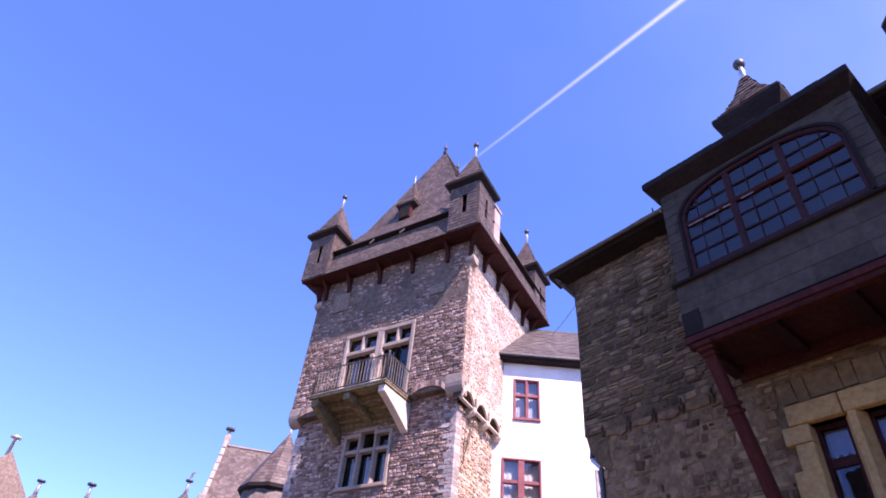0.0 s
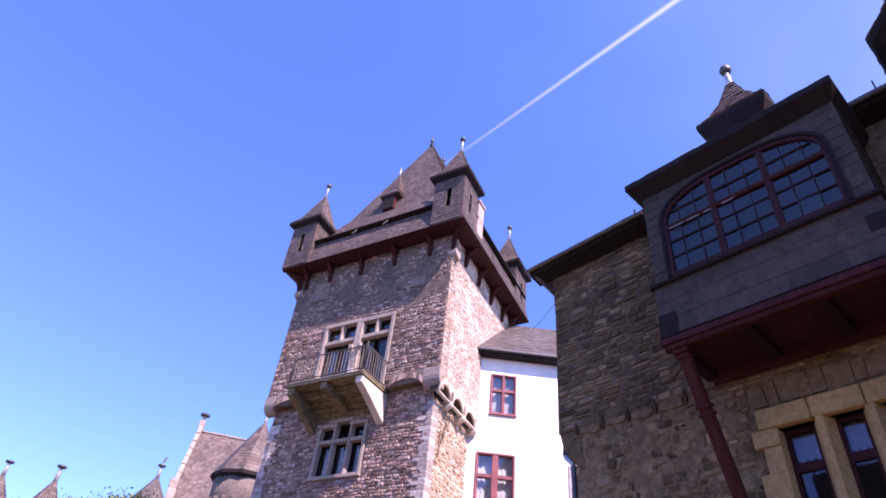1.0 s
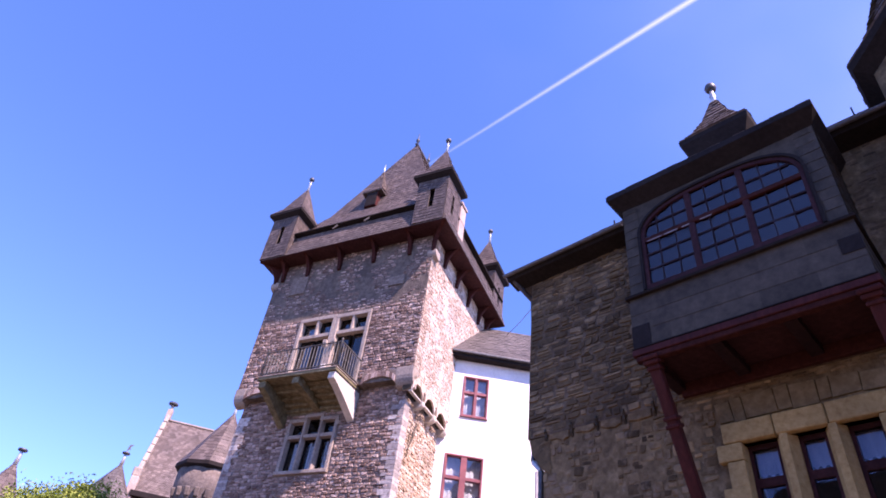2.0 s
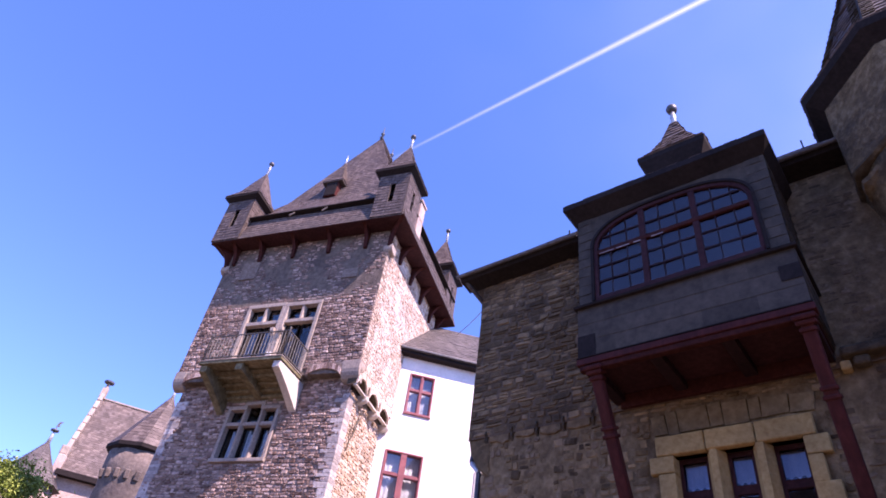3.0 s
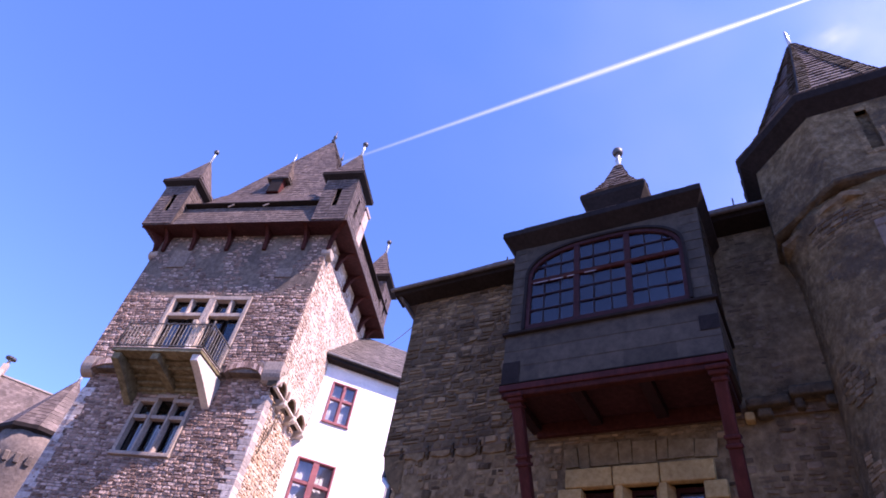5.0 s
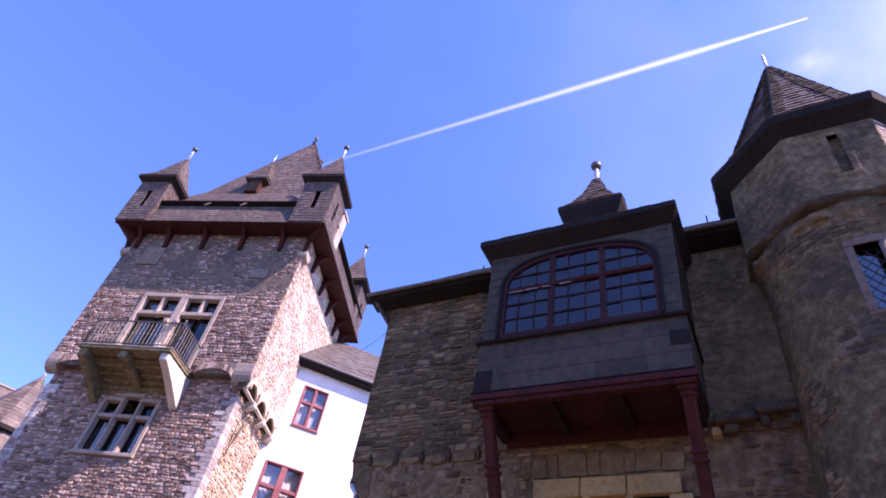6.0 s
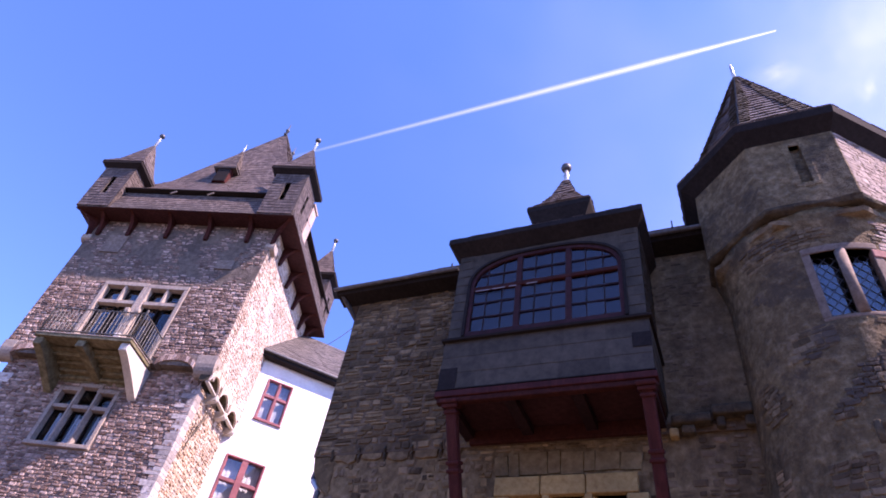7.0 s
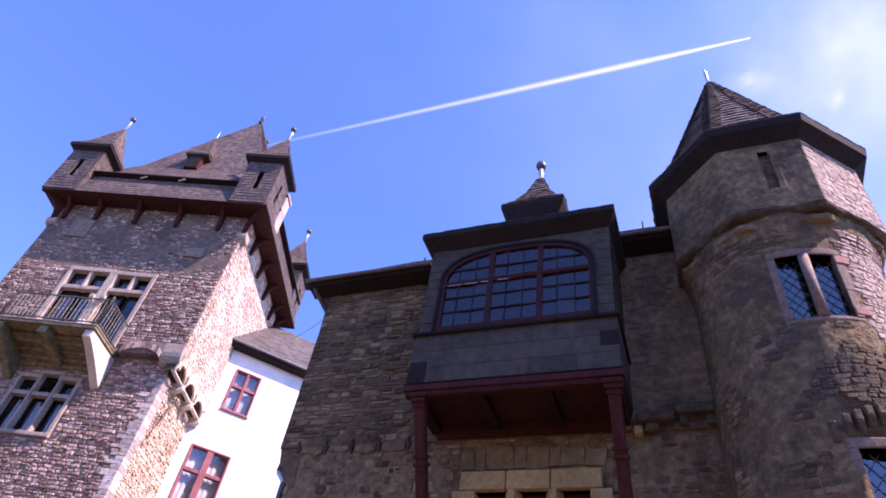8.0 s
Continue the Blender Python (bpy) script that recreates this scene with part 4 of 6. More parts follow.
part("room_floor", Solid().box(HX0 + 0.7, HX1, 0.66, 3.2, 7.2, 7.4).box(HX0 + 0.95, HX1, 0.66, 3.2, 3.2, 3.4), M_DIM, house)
part("corner_corbel", Solid().prism([(HX0 + 0.5, 6.0), (HX0 + 0.34, 6.1), (HX0 + 0.2, 6.25), (HX0 + 0.06, 6.5), (HX0, 6.76), (HX0 + 0.5, 6.76)], lambda a, b, d: (a, 0.02 + d, b), 0.6), M_DARK, house, bevel=0.03)
part("render_coat", Solid().box(-0.685, 0.58, -0.007, 0.06, 6.9, 10.38), M_LOWMORTAR, house, "patchy ochre render between the bay and the stair tower")
# roof, eaves and gutter
PIT = math.tan(radians(47.3))
hrf = Solid()
hrf.add([(HX0 - 0.42, -0.42, 10.55), (HX1, -0.42, 10.55), (HX1, 4.0, 10.55 + 4.42 * PIT), (HX0 - 0.42, 4.0, 10.55 + 4.42 * PIT), (HX0 - 0.42, 8.0, 10.5), (HX1, 8.0, 10.5)],
        [(0, 1, 2, 3), (3, 2, 5, 4), (0, 3, 4), (1, 5, 2), (0, 4, 5, 1)])
hroof = part("house_roof", hrf, M_SLATEBASE, house)
part("slating", slates(Solid(), (HX0 - 0.42, -0.42, 10.57), (HX1, -0.42, 10.57), (HX1, 4.0, 10.57 + 4.42 * PIT), (HX0 - 0.42, 4.0, 10.57 + 4.42 * PIT), 0.22, 0.25, 0.014, 15), M_SLATE, hroof, kind="stuff")
part("eave", Solid().prism([(0.0, 10.4), (-0.36, 10.47), (-0.42, 10.55), (0.0, 10.55)], lambda a, b, d: (HX0 - 0.4 + d, a - 0.003, b), HX1 - HX0 + 0.4), M_TAR, house, "dark boarded eave")
gut = []
for i in range(9):
    t = math.pi * i / 8
    gut.append((-0.465 - 0.05 * math.cos(t), 10.57 - 0.05 * math.sin(t)))
part("gutter", Solid().prism(gut + [(p[0] * 0.98 - 0.01, p[1] + 0.012) for p in gut[::-1]][1:-1], lambda a, b, d: (HX0 - 0.45 + d, a, b), 3.0), M_GUTTER, house, "half-round lead gutter")
part("gutter", Solid().prism(gut + [(p[0] * 0.98 - 0.01, p[1] + 0.012) for p in gut[::-1]][1:-1], lambda a, b, d: (-0.62 + d, a, b), 1.1), M_GUTTER, house)
for rx_, rh in ((-0.15, 0.32), (-4.6, 0.22)):
    part("lightning_rod", Solid().bar((rx_, -0.38, 10.55), (rx_, -0.38, 10.6 + rh), 0.025, 0.025), M_IRON, house)
pipe = thing("downpipe", HOUSE, "bent zinc downpipe at the corner of the stone house", "downpipe")
for a, b in (((HX0 - 0.3, -0.3, 10.5), (HX0 - 0.12, 0.2, 10.15)), ((HX0 - 0.12, 0.2, 10.15), (HX0 - 0.06, 0.35, 7.0)), ((HX0 - 0.06, 0.35, 7.0), (HX0 - 0.02, 0.2, 6.4)), ((HX0 - 0.02, 0.2, 6.4), (HX0 + 0.24, 0.1, 6.15)), ((HX0 + 0.24, 0.1, 6.15), (HX0 + 0.24, 0.1, 0.0))):
    part("pipe", Solid().bar(a, b, 0.09, 0.09), M_ZINC if a[2] < 6.5 and a[2] > 6.3 else M_LEAD, pipe, bevel=0.03)

# yellow sandstone window under the bay
pw = group_part("window", house, "three-light yellow sandstone window with dark red casements")
lz0, lz1 = 5.86, 6.16
lin = (-3.36, -2.62, -1.93, -1.17)
for a, b in zip(lin, lin[1:]):
    part("lintel_stone", Solid().box(a + 0.006, b - 0.006, -0.07, 0.3, lz0, lz1), M_SAND, pw, bevel=0.02)
for k, (z, d) in enumerate(((5.6, 0.0), (5.22, 0.12), (4.86, 0.0), (4.5, 0.12), (4.1, 0.0))):
    nz = z + (0.255 if k == 0 else 0.37)
    part("jamb_stone", Solid().box(-3.47 + d, -3.1, -0.055, 0.34, z, nz), M_SAND, pw, bevel=0.018)
    part("jamb_stone", Solid().box(-1.35, -1.04 - d, -0.055, 0.34, z, nz), M_SAND, pw, bevel=0.018)
part("sill", Solid().box(-3.5, -1.0, -0.14, 0.3, 3.86, 4.06), M_SAND, pw, bevel=0.03)
for xm in (-2.53, -1.9):
    part("mullion", Solid().prism([(-0.13, 0.3), (-0.13, 0.12), (-0.07, 0.02), (-0.05, -0.05), (0.05, -0.05), (0.07, 0.02), (0.13, 0.12), (0.13, 0.3)], lambda a, b, d, xm=xm: (xm + a, b, 4.06 + d), 1.8), M_SAND, pw)
for a, b in ((-3.1, -2.66), (-2.4, -2.03), (-1.77, -1.35)):
    for lo, hi in ((4.06, 5.32), (5.32, 5.86)):
        cas = Solid()
        for p in ((a, a + 0.05, lo, hi), (b - 0.05, b, lo, hi), (a + 0.05, b - 0.05, lo, lo + 0.06), (a + 0.05, b - 0.05, hi - 0.06, hi)):
            cas.box(p[0], p[1], 0.17, 0.26, p[2], p[3])
        part("casement", cas, M_FRAME, pw)
        part("pane", Solid().box(a + 0.05, b - 0.05, 0.21, 0.216, lo + 0.06, hi - 0.06), M_LOWGLASS, pw).visible_shadow = False
    hem = [(a + (b - a) * i / 24, 5.42 + 0.05 * abs(math.sin(math.pi * i / 6))) for i in range(25)]
    part("curtain", Solid().prism(hem + [(b, 5.86), (a, 5.86)], lambda p, q, d: (p, 0.3 + d, q), 0.012), M_CURTAIN, pw, "scalloped lace curtain strip")
bx = -3.4
r = random.Random(3)
while bx < -1.12:
    w = min(r.uniform(0.16, 0.46), -1.1 - bx)
    lean = 0.02 * (bx + w / 2 + 2.25)
    lo, hi = 6.21 + r.uniform(-0.015, 0.03), 6.56 + r.uniform(-0.06, 0.04)
    part("relieving_stone", Solid().prism([(bx + 0.004 - lean, lo), (bx + w - 0.004 - lean, lo + r.uniform(-0.02, 0.02)), (bx + w - 0.005 + lean, hi + r.uniform(-0.03, 0.03)), (bx + 0.005 + lean, hi)], lambda a, b, d: (a, d + 0.008, b), 0.12), M_SANDDARK, house, bevel=0.01)
    bx += w
# worn frieze: plain blocks parted by dark stubs that paint the slits' shade
fz = random.Random(8)
slits = (-7.0, -6.54, -5.99, -5.47, -4.94, -4.39, -3.96)
for k, (fa, fb) in enumerate(zip(slits, slits[1:])):
    fa, low, hi = max(fa + 0.055, HX0 + 0.36), 6.63 + fz.uniform(-0.03, 0.03), 6.9 + fz.uniform(-0.02, 0.04)
    mid_x = (fa + fb - 0.05) / 2
    part("frieze_block", Solid().prism([(fa, hi), (fa + 0.01, low + 0.03), (mid_x - 0.06, low + fz.uniform(-0.02, 0.04)), (mid_x + 0.08, low + fz.uniform(-0.04, 0.02)), (fb - 0.06, low + 0.02), (fb - 0.05, hi)], lambda a, b, d: (a, 0.004 + d, b), 0.1), M_LOWMORTAR, house, "worn smeared frieze stone", bevel=0.02)
    if k:
        sx = slits[k]
        part("frieze_corbel", Solid().prism([(0.05, 6.88), (-0.05, 6.86), (-0.075, 6.8), (-0.03, 6.74), (-0.05, 6.68), (0.02, 6.6), (0.05, 6.6)], lambda a, b, d, sx=sx: (sx - 0.022 + d, a + 0.02, b), 0.044), M_SHADESTONE, house, "dark stub added in a frieze slit for its shade", bevel=0.012)
for a, b, z0, z1, d in ((-0.62, -0.06, 6.84, 6.99, 0.16), (-0.04, 0.52, 6.93, 7.1, 0.18), (-0.5, -0.3, 6.7, 6.84, 0.1), (0.0, 0.12, 6.76, 6.93, 0.12), (0.38, 0.52, 6.76, 6.93, 0.12)):
    part("ledge_block", Solid().box(a, b, -d, 0.1, z0, z1), M_SHADESTONE, house, bevel=0.035)
part("bearing_stone", Solid().box(-0.67, -0.54, -0.1, 0.1, 6.66, 6.8), M_SAND, house, "small yellow bearing stone", bevel=0.03)

# ---------------------------------------------------------------- bay window
bay = thing("bay_window", HOUSE, "slate-clad timber bay window on oxblood braces with an arched red window", "bay window")
OX0, OX1, OY = -3.95, -0.69, -1.25
XC, HALF, ZB, ZS, RISE = (-3.65 - 1.01) / 2, 1.32, 8.07, 9.2, 0.62


def arch_z(x, grow=0.0):
    u = min(1.0, abs((x - XC) / (HALF + grow)))
    return ZS + (RISE + grow) * (1 - u ** 2.7) ** (1 / 2.2)


N = 28
xs = [XC - HALF * math.cos(math.pi * i / N) for i in range(N + 1)]
fw = Solid()
for y in (OY, OY + 0.12):
    base = len(fw.v)
    fw.v += [(x, y, arch_z(x)) for x in xs] + [(x, y, 10.08) for x in xs]
    fw.f += [(base + i, base + i + 1, base + N + 2 + i, base + N + 1 + i) for i in range(N)]
n = N + 1
fw.f += [(i, i + 1, 2 * n + i + 1, 2 * n + i) for i in range(N)]
fw.box(OX0, XC - HALF, OY, OY + 0.12, 7.98, 10.08).box(XC + HALF, OX1, OY, OY + 0.12, 7.98, 10.08)
fw.box(OX0, OX0 + 0.12, OY + 0.12, 0.0, 7.98, 10.08).box(OX1 - 0.12, OX1, OY + 0.12, 0.0, 7.98, 10.08)
part("window_wall", fw, M_SLATEGREY, bay, "blue-grey slated wall round the window")
clad = Solid()
for a, b in ((OX0 - 0.003, XC - HALF - 0.02), (XC + HALF + 0.02, OX1 + 0.003)):
    slates(clad, (a, OY - 0.004, 8.05), (b, OY - 0.004, 8.05), (b, OY - 0.004, 10.05), (a, OY - 0.004, 10.05), 0.2, 0.17, 0.01, 81)
slates(clad, (OX1 + 0.004, OY, 8.05), (OX1 + 0.004, 0, 8.05), (OX1 + 0.004, 0, 10.05), (OX1 + 0.004, OY, 10.05), 0.2, 0.2, 0.01, 82)
slates(clad, (OX0 - 0.004, 0, 8.05), (OX0 - 0.004, OY, 8.05), (OX0 - 0.004, OY, 10.05), (OX0 - 0.004, 0, 10.05), 0.2, 0.2, 0.01, 83)
part("slate_cladding", clad, M_SLATEGREY, bay, kind="stuff")
# apron below the window
apron = part("apron", Solid().box(OX0 - 0.02, OX1 + 0.02, OY - 0.02, 0.0, 7.03, 7.96), M_SLATEGREY, bay, "plain blue-grey slate apron")
ap = Solid()
for k in range(3):
    z = 7.05 + 0.305 * k
    slates(ap, (OX0 - 0.03, OY - 0.03, z - 0.02), (OX1 + 0.03, OY - 0.03, z - 0.02), (OX1 + 0.03, OY - 0.024, z + 0.3), (OX0 - 0.03, OY - 0.024, z + 0.3), 0.3, 0.62, 0.002, 85 + k, (M_SLATEGREY_ONE, apron))
slates(ap, (OX1 + 0.03, OY - 0.02, 7.08), (OX1 + 0.03, 0, 7.08), (OX1 + 0.024, 0, 7.95), (OX1 + 0.024, OY - 0.02, 7.95), 0.29, 0.36, 0.008, 89)
part("slating", ap, M_SLATEGREY, bay, kind="stuff")
for a, b, lo, hi in ((OX0 - 0.032, OX0 + 0.27, 7.03, 7.43), (OX1 - 0.24, OX1 + 0.032, 7.44, 7.7)):
    part("corner_slate", Solid().box(a, b, OY - 0.042, OY - 0.035, lo, hi), M_TAR, apron, "dark replaced slate at the corner", bevel=0.003)
part("drip_strip", Solid().box(OX0 - 0.05, OX1 + 0.05, OY - 0.06, OY - 0.03, 7.015, 7.03), M_TAR, bay, "thin dark drip edge")
part("ledge", Solid().prism([(0, 7.96), (-0.09, 7.96), (-0.1, 8.0), (0, 8.05)], lambda a, b, d: (OX0 - 0.07 + d, OY + a, b), OX1 - OX0 + 0.14).box(OX1, OX1 + 0.07, OY, 0.0, 7.96, 8.02).box(OX0 - 0.07, OX0, OY, 0.0, 7.96, 8.02), M_TAR, bay, "dark dripping ledge")
# the arched window
bw = group_part("window", bay, "wide arched window with dark red bars and blue reflections")
fr = Solid()
for g0, g1, y0_, y1_ in ((-0.055, 0.005, OY - 0.02, OY + 0.09),):
    xa = [XC - (HALF + g1) * math.cos(math.pi * i / N) for i in range(N + 1)]
    xb = [XC - (HALF + g0) * math.cos(math.pi * i / N) for i in range(N + 1)]
    lo = [(XC - HALF - g1, ZB)] + [(x, arch_z(x, g1)) for x in xa] + [(XC + HALF + g1, ZB)]
    hi = [(XC - HALF - g0, ZB + 0.07)] + [(x, arch_z(x, g0)) for x in xb] + [(XC + HALF + g0, ZB + 0.07)]
    k = len(lo)
    for y in (y0_, y1_):
        fr.v += [(a, y, b) for a, b in lo] + [(a, y, b) for a, b in hi]
    for i in range(k - 1):
        fr.f += [(i, i + 1, k + i + 1, k + i), (2 * k + i, 3 * k + i, 3 * k + i + 1, 2 * k + i + 1), (i, 2 * k + i, 2 * k + i + 1, i + 1), (k + i, k + i + 1, 3 * k + i + 1, 3 * k + i)]
    fr.box(XC - HALF, XC + HALF, y0_, y1_, ZB - 0.02, ZB + 0.075)
part("window_frame", fr, M_FRAME, bw)
# moulding ring; its near-black colour also draws the shadow round the frame
hood = Solid()
inner_, outer_ = [], []
for i in range(N + 1):
    c = -math.cos(math.pi * i / N)
    inner_.append((XC + (HALF + 0.012) * c, arch_z(XC + (HALF + 0.012) * c, 0.012)))
    outer_.append((XC + (HALF + 0.06) * c, arch_z(XC + (HALF + 0.06) * c, 0.06)))
for (a0, b0), (a1, b1), (c0, d0), (c1, d1) in zip(inner_, inner_[1:], outer_, outer_[1:]):
    hood.prism([(a0, b0), (a1, b1), (c1, d1), (c0, d0)], lambda a, b, d: (a, OY - 0.05 + d, b), 0.05)
for sx in (-1, 1):
    hood.box(XC + sx * (HALF + 0.036) - 0.024, XC + sx * (HALF + 0.036) + 0.024, OY - 0.045, OY - 0.002, ZB, ZS)
part("hood_moulding", hood, M_TAR, bw, "moulding round the arched window, outline shadow in its dark colour")
for a, b in ((-3.55, -3.28), (-3.24, -3.0), (-2.93, -2.8), (-2.62, -2.42)):
    part("weather_strip", Solid().box(a, b, OY - 0.032, OY - 0.026, 9.037, 9.05), M_GREYPAINT, bw, "short thin pale strip under the transom")
MR = 9.1
part("transom", Solid().box(XC - HALF + 0.05, XC + HALF - 0.05, OY - 0.025, OY + 0.08, MR - 0.04, MR + 0.04), M_UNDER, bw, bevel=0.012)
third = 2 * HALF / 3
pane_rng = random.Random(6)
for k in (1, 2):
    x = XC - HALF + third * k
    part("mullion", Solid().box(x - 0.05, x + 0.05, OY - 0.015, OY + 0.08, ZB + 0.07, arch_z(x) - 0.04), M_FRAME, bw, bevel=0.012)
for k in range(3):
    a = XC - HALF + third * k
    for j in (1, 2):
        x = a + third * j / 3
        part("glazing_bar", Solid().box(x - 0.009, x + 0.009, OY + 0.012, OY + 0.035, ZB + 0.07, arch_z(x) - 0.05), M_BARS, bw)
    for z in (ZB + 0.07 + 0.32, ZB + 0.07 + 0.64, MR + 0.33):
        part("glazing_bar", Solid().box(a + (0.16 if z > ZS and k == 0 else 0.05), a + third - (0.16 if z > ZS and k == 2 else 0.05), OY + 0.004, OY + 0.036, z - 0.014, z + 0.014), M_BARS, bw)
    rows = [ZB + 0.05, ZB + 0.39, ZB + 0.71, MR, MR + 0.33, 9.9]
    for j in range(3):
        x_lo, x_hi = a + third * j / 3, a + third * (j + 1) / 3
        for lo, hi in zip(rows, rows[1:]):
            tops = [x_lo + (x_hi - x_lo) * i / 4 for i in range(5)]
            heads = [min(hi, arch_z(x) - 0.02) for x in tops]
            if min(heads[0], heads[-1]) < lo + 0.03 and max(heads) < lo + 0.06:
                continue
            cx_, cz_ = (x_lo + x_hi) / 2, (lo + hi) / 2
            outline = [(x_lo - cx_, lo - cz_), (x_hi - cx_, lo - cz_)] + [(x - cx_, max(z, lo + 0.005) - cz_) for x, z in list(zip(tops, heads))[::-1]]
            ob = part("pane", Solid().prism(outline, lambda u, v, d: (u, d, v), 0.005), M_BAYGLASS, bw)
            ob.location = (cx_, OY + 0.024, cz_)
            ob.rotation_euler = (radians(pane_rng.gauss(0, 0.9)), 0, radians(pane_rng.gauss(0, 0.9)))
            ob.visible_shadow = False
# eave, roof and little spire
E0, E1, EY = -4.14, -0.55, -1.5
part("eave", loft([[(OX0 - 0.01, OY - 0.01, 9.98), (OX1 + 0.01, OY - 0.01, 9.98), (OX1 + 0.01, 0.1, 9.98), (OX0 - 0.01, 0.1, 9.98)],
                   [(E0, EY, 10.16), (E1, EY, 10.16), (E1, 0.1, 10.16), (E0, 0.1, 10.16)], [(E0, EY, 10.28), (E1, EY, 10.28), (E1, 0.1, 10.28), (E0, 0.1, 10.28)]]), M_TAR, bay, "dark flared eave of the bay")
br_lo = [(E0 + 0.02, EY + 0.02, 10.285), (E1 - 0.02, EY + 0.02, 10.285), (E1 - 0.02, 1.2, 10.285), (E0 + 0.02, 1.2, 10.285)]
br_hi = [(-2.9, 0.1, 11.35), (-1.7, 0.1, 11.35), (-1.7, 1.2, 11.35), (-2.9, 1.2, 11.35)]
part("bay_roof", loft([br_lo, br_hi]), M_SLATEBASE, bay)
part("slating", slated_rings([br_lo, br_hi], 0.18, 0.2, 95), M_SLATE, bay, kind="stuff")
SX, SY = -2.27, 0.05
spire = group_part("spire", bay, "little square slate spire with ball finial above the bay")
part("spire_body", Solid().box(SX - 0.5, SX + 0.5, SY - 0.5, SY + 0.5, 10.6, 11.55), M_TAR, spire)
part("spire_eave", loft([[(SX + sx * q, SY + sy * q, z) for sx, sy in ((-1, -1), (1, -1), (1, 1), (-1, 1))] for q, z in ((0.5, 11.4), (0.66, 11.72), (0.67, 11.83), (0.6, 11.86))]), M_TAR, spire)
rings = [[(SX + sx * q, SY + sy * q, z) for sx, sy in ((-1, -1), (1, -1), (1, 1), (-1, 1))] for q, z in ((0.66, 11.84), (0.47, 12.12), (0.26, 12.6), (0.06, 13.32))]
part("spire_roof", loft(rings), M_SLATEBASE, spire)
part("slating", slated_rings(rings, 0.12, 0.12, 99, thick=0.022), M_SLATE, spire, kind="stuff")
part("finial", Solid().lathe(SX, SY, [(0.075, 13.1), (0.055, 13.5), (0.07, 13.54), (0.05, 13.58), (0.045, 13.8)], 12), M_ZINC, spire, "pale zinc spike", smooth=True)
part("ball", Solid().lathe(SX, SY, [(0.03, 13.72), (0.1, 13.76), (0.125, 13.84), (0.1, 13.92), (0.03, 13.96)], 16), M_LEAD, spire, smooth=True)
# timber floor, joists and braces
part("floor_beam", Solid().box(OX0 - 0.06, OX1 + 0.06, OY - 0.05, OY + 0.14, 6.9, 7.012), M_RED, bay, "oxblood front beam", bevel=0.015)
# lower beam and wall plate coloured darker for the shade beneath the bay
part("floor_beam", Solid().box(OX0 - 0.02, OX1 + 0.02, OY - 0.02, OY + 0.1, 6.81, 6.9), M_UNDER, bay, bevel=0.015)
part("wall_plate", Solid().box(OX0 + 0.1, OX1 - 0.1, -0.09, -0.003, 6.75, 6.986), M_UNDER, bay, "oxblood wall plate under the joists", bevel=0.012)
# boards and joists painted darker to hold the shade under the floor
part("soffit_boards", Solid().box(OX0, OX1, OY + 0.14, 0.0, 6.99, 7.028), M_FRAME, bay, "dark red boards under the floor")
for jx in (-3.86, -2.83, -1.8, -0.8):
    part("joist", Solid().box(jx - 0.09, jx + 0.09, OY + 0.14, -0.003, 6.842, 6.988), M_BARS, bay, bevel=0.012)
for jx, jb in ((-3.75, -3.7), (-0.8, -0.8)):
    brace = part("brace", Solid().bar((jx, OY + 0.05, 6.9), (jb, 0.0, 4.3), 0.17, 0.17, (1, 0, 0)), M_RED, bay, "oxblood timber brace", bevel=0.03)
    for t, tw in ((0.0, 0.29), (0.025, 0.25)):
        p, q = (Vector((jx, OY + 0.05, 6.9)).lerp(Vector((jb, 0.0, 4.3)), t + g) for g in (0.0, 0.024))
        part("capital", Solid().bar(p, q, tw, tw, (1, 0, 0)), M_RED, brace, bevel=0.02)
    for t in (0.06, 0.32, 0.36):
        p = Vector((jx, OY + 0.05, 6.9)).lerp(Vector((jb, 0.0, 4.3)), t)
        q = Vector((jx, OY + 0.05, 6.9)).lerp(Vector((jb, 0.0, 4.3)), t + 0.02)
        part("carved_band", Solid().bar(p, q, 0.21, 0.21, (1, 0, 0)), M_RED, brace, bevel=0.015)

# ---------------------------------------------------------------- stair tower
stair = thing("stair_tower", HOUSE, "weathered stair tower with octagonal top and slate spire", "tower")
CX, CY = 1.88, 0.0


def octagon(inr, z):
    r = inr / math.cos(math.pi / 8)
    return [(CX + r * math.cos(math.pi / 8 + math.pi / 4 * i), CY + r * math.sin(math.pi / 8 + math.pi / 4 * i), z) for i in range(8)]


RL = 1.37
body = Solid()
body.lathe(CX, CY, [(1.75, 0.0), (1.55, 2.5), (1.44, 5.0), (1.38, 6.5), (RL, 7.4), (RL, 8.8), (1.4, 9.05), (1.45, 9.25), (1.51, 9.46)], 64)
lowbody = part("round_wall", body, M_RENDER, stair, "round wall of patchy old render", smooth=True)
# openings are cut by blocks that make real recesses
def recess(target, x0, x1, z0, z1, turn, reach):
    c = Solid().box(x0, x1, -3.0, -reach, z0, z1).mesh("recess_shape")
    ob = new("recess_shape", c)
    ob.matrix_world = HOUSE @ pose(CX, CY, 0, 0, 0, turn)
    m = target.modifiers.new("recess", "BOOLEAN")
    m.operation, m.object, m.solver = "DIFFERENCE", ob, "EXACT"
    return ob


cutters = [recess(lowbody, -0.43, 0.33, 7.52, 8.66, 8, 1.05), recess(lowbody, -0.4, 0.5, 4.3, 5.6, 14, 1.1)]
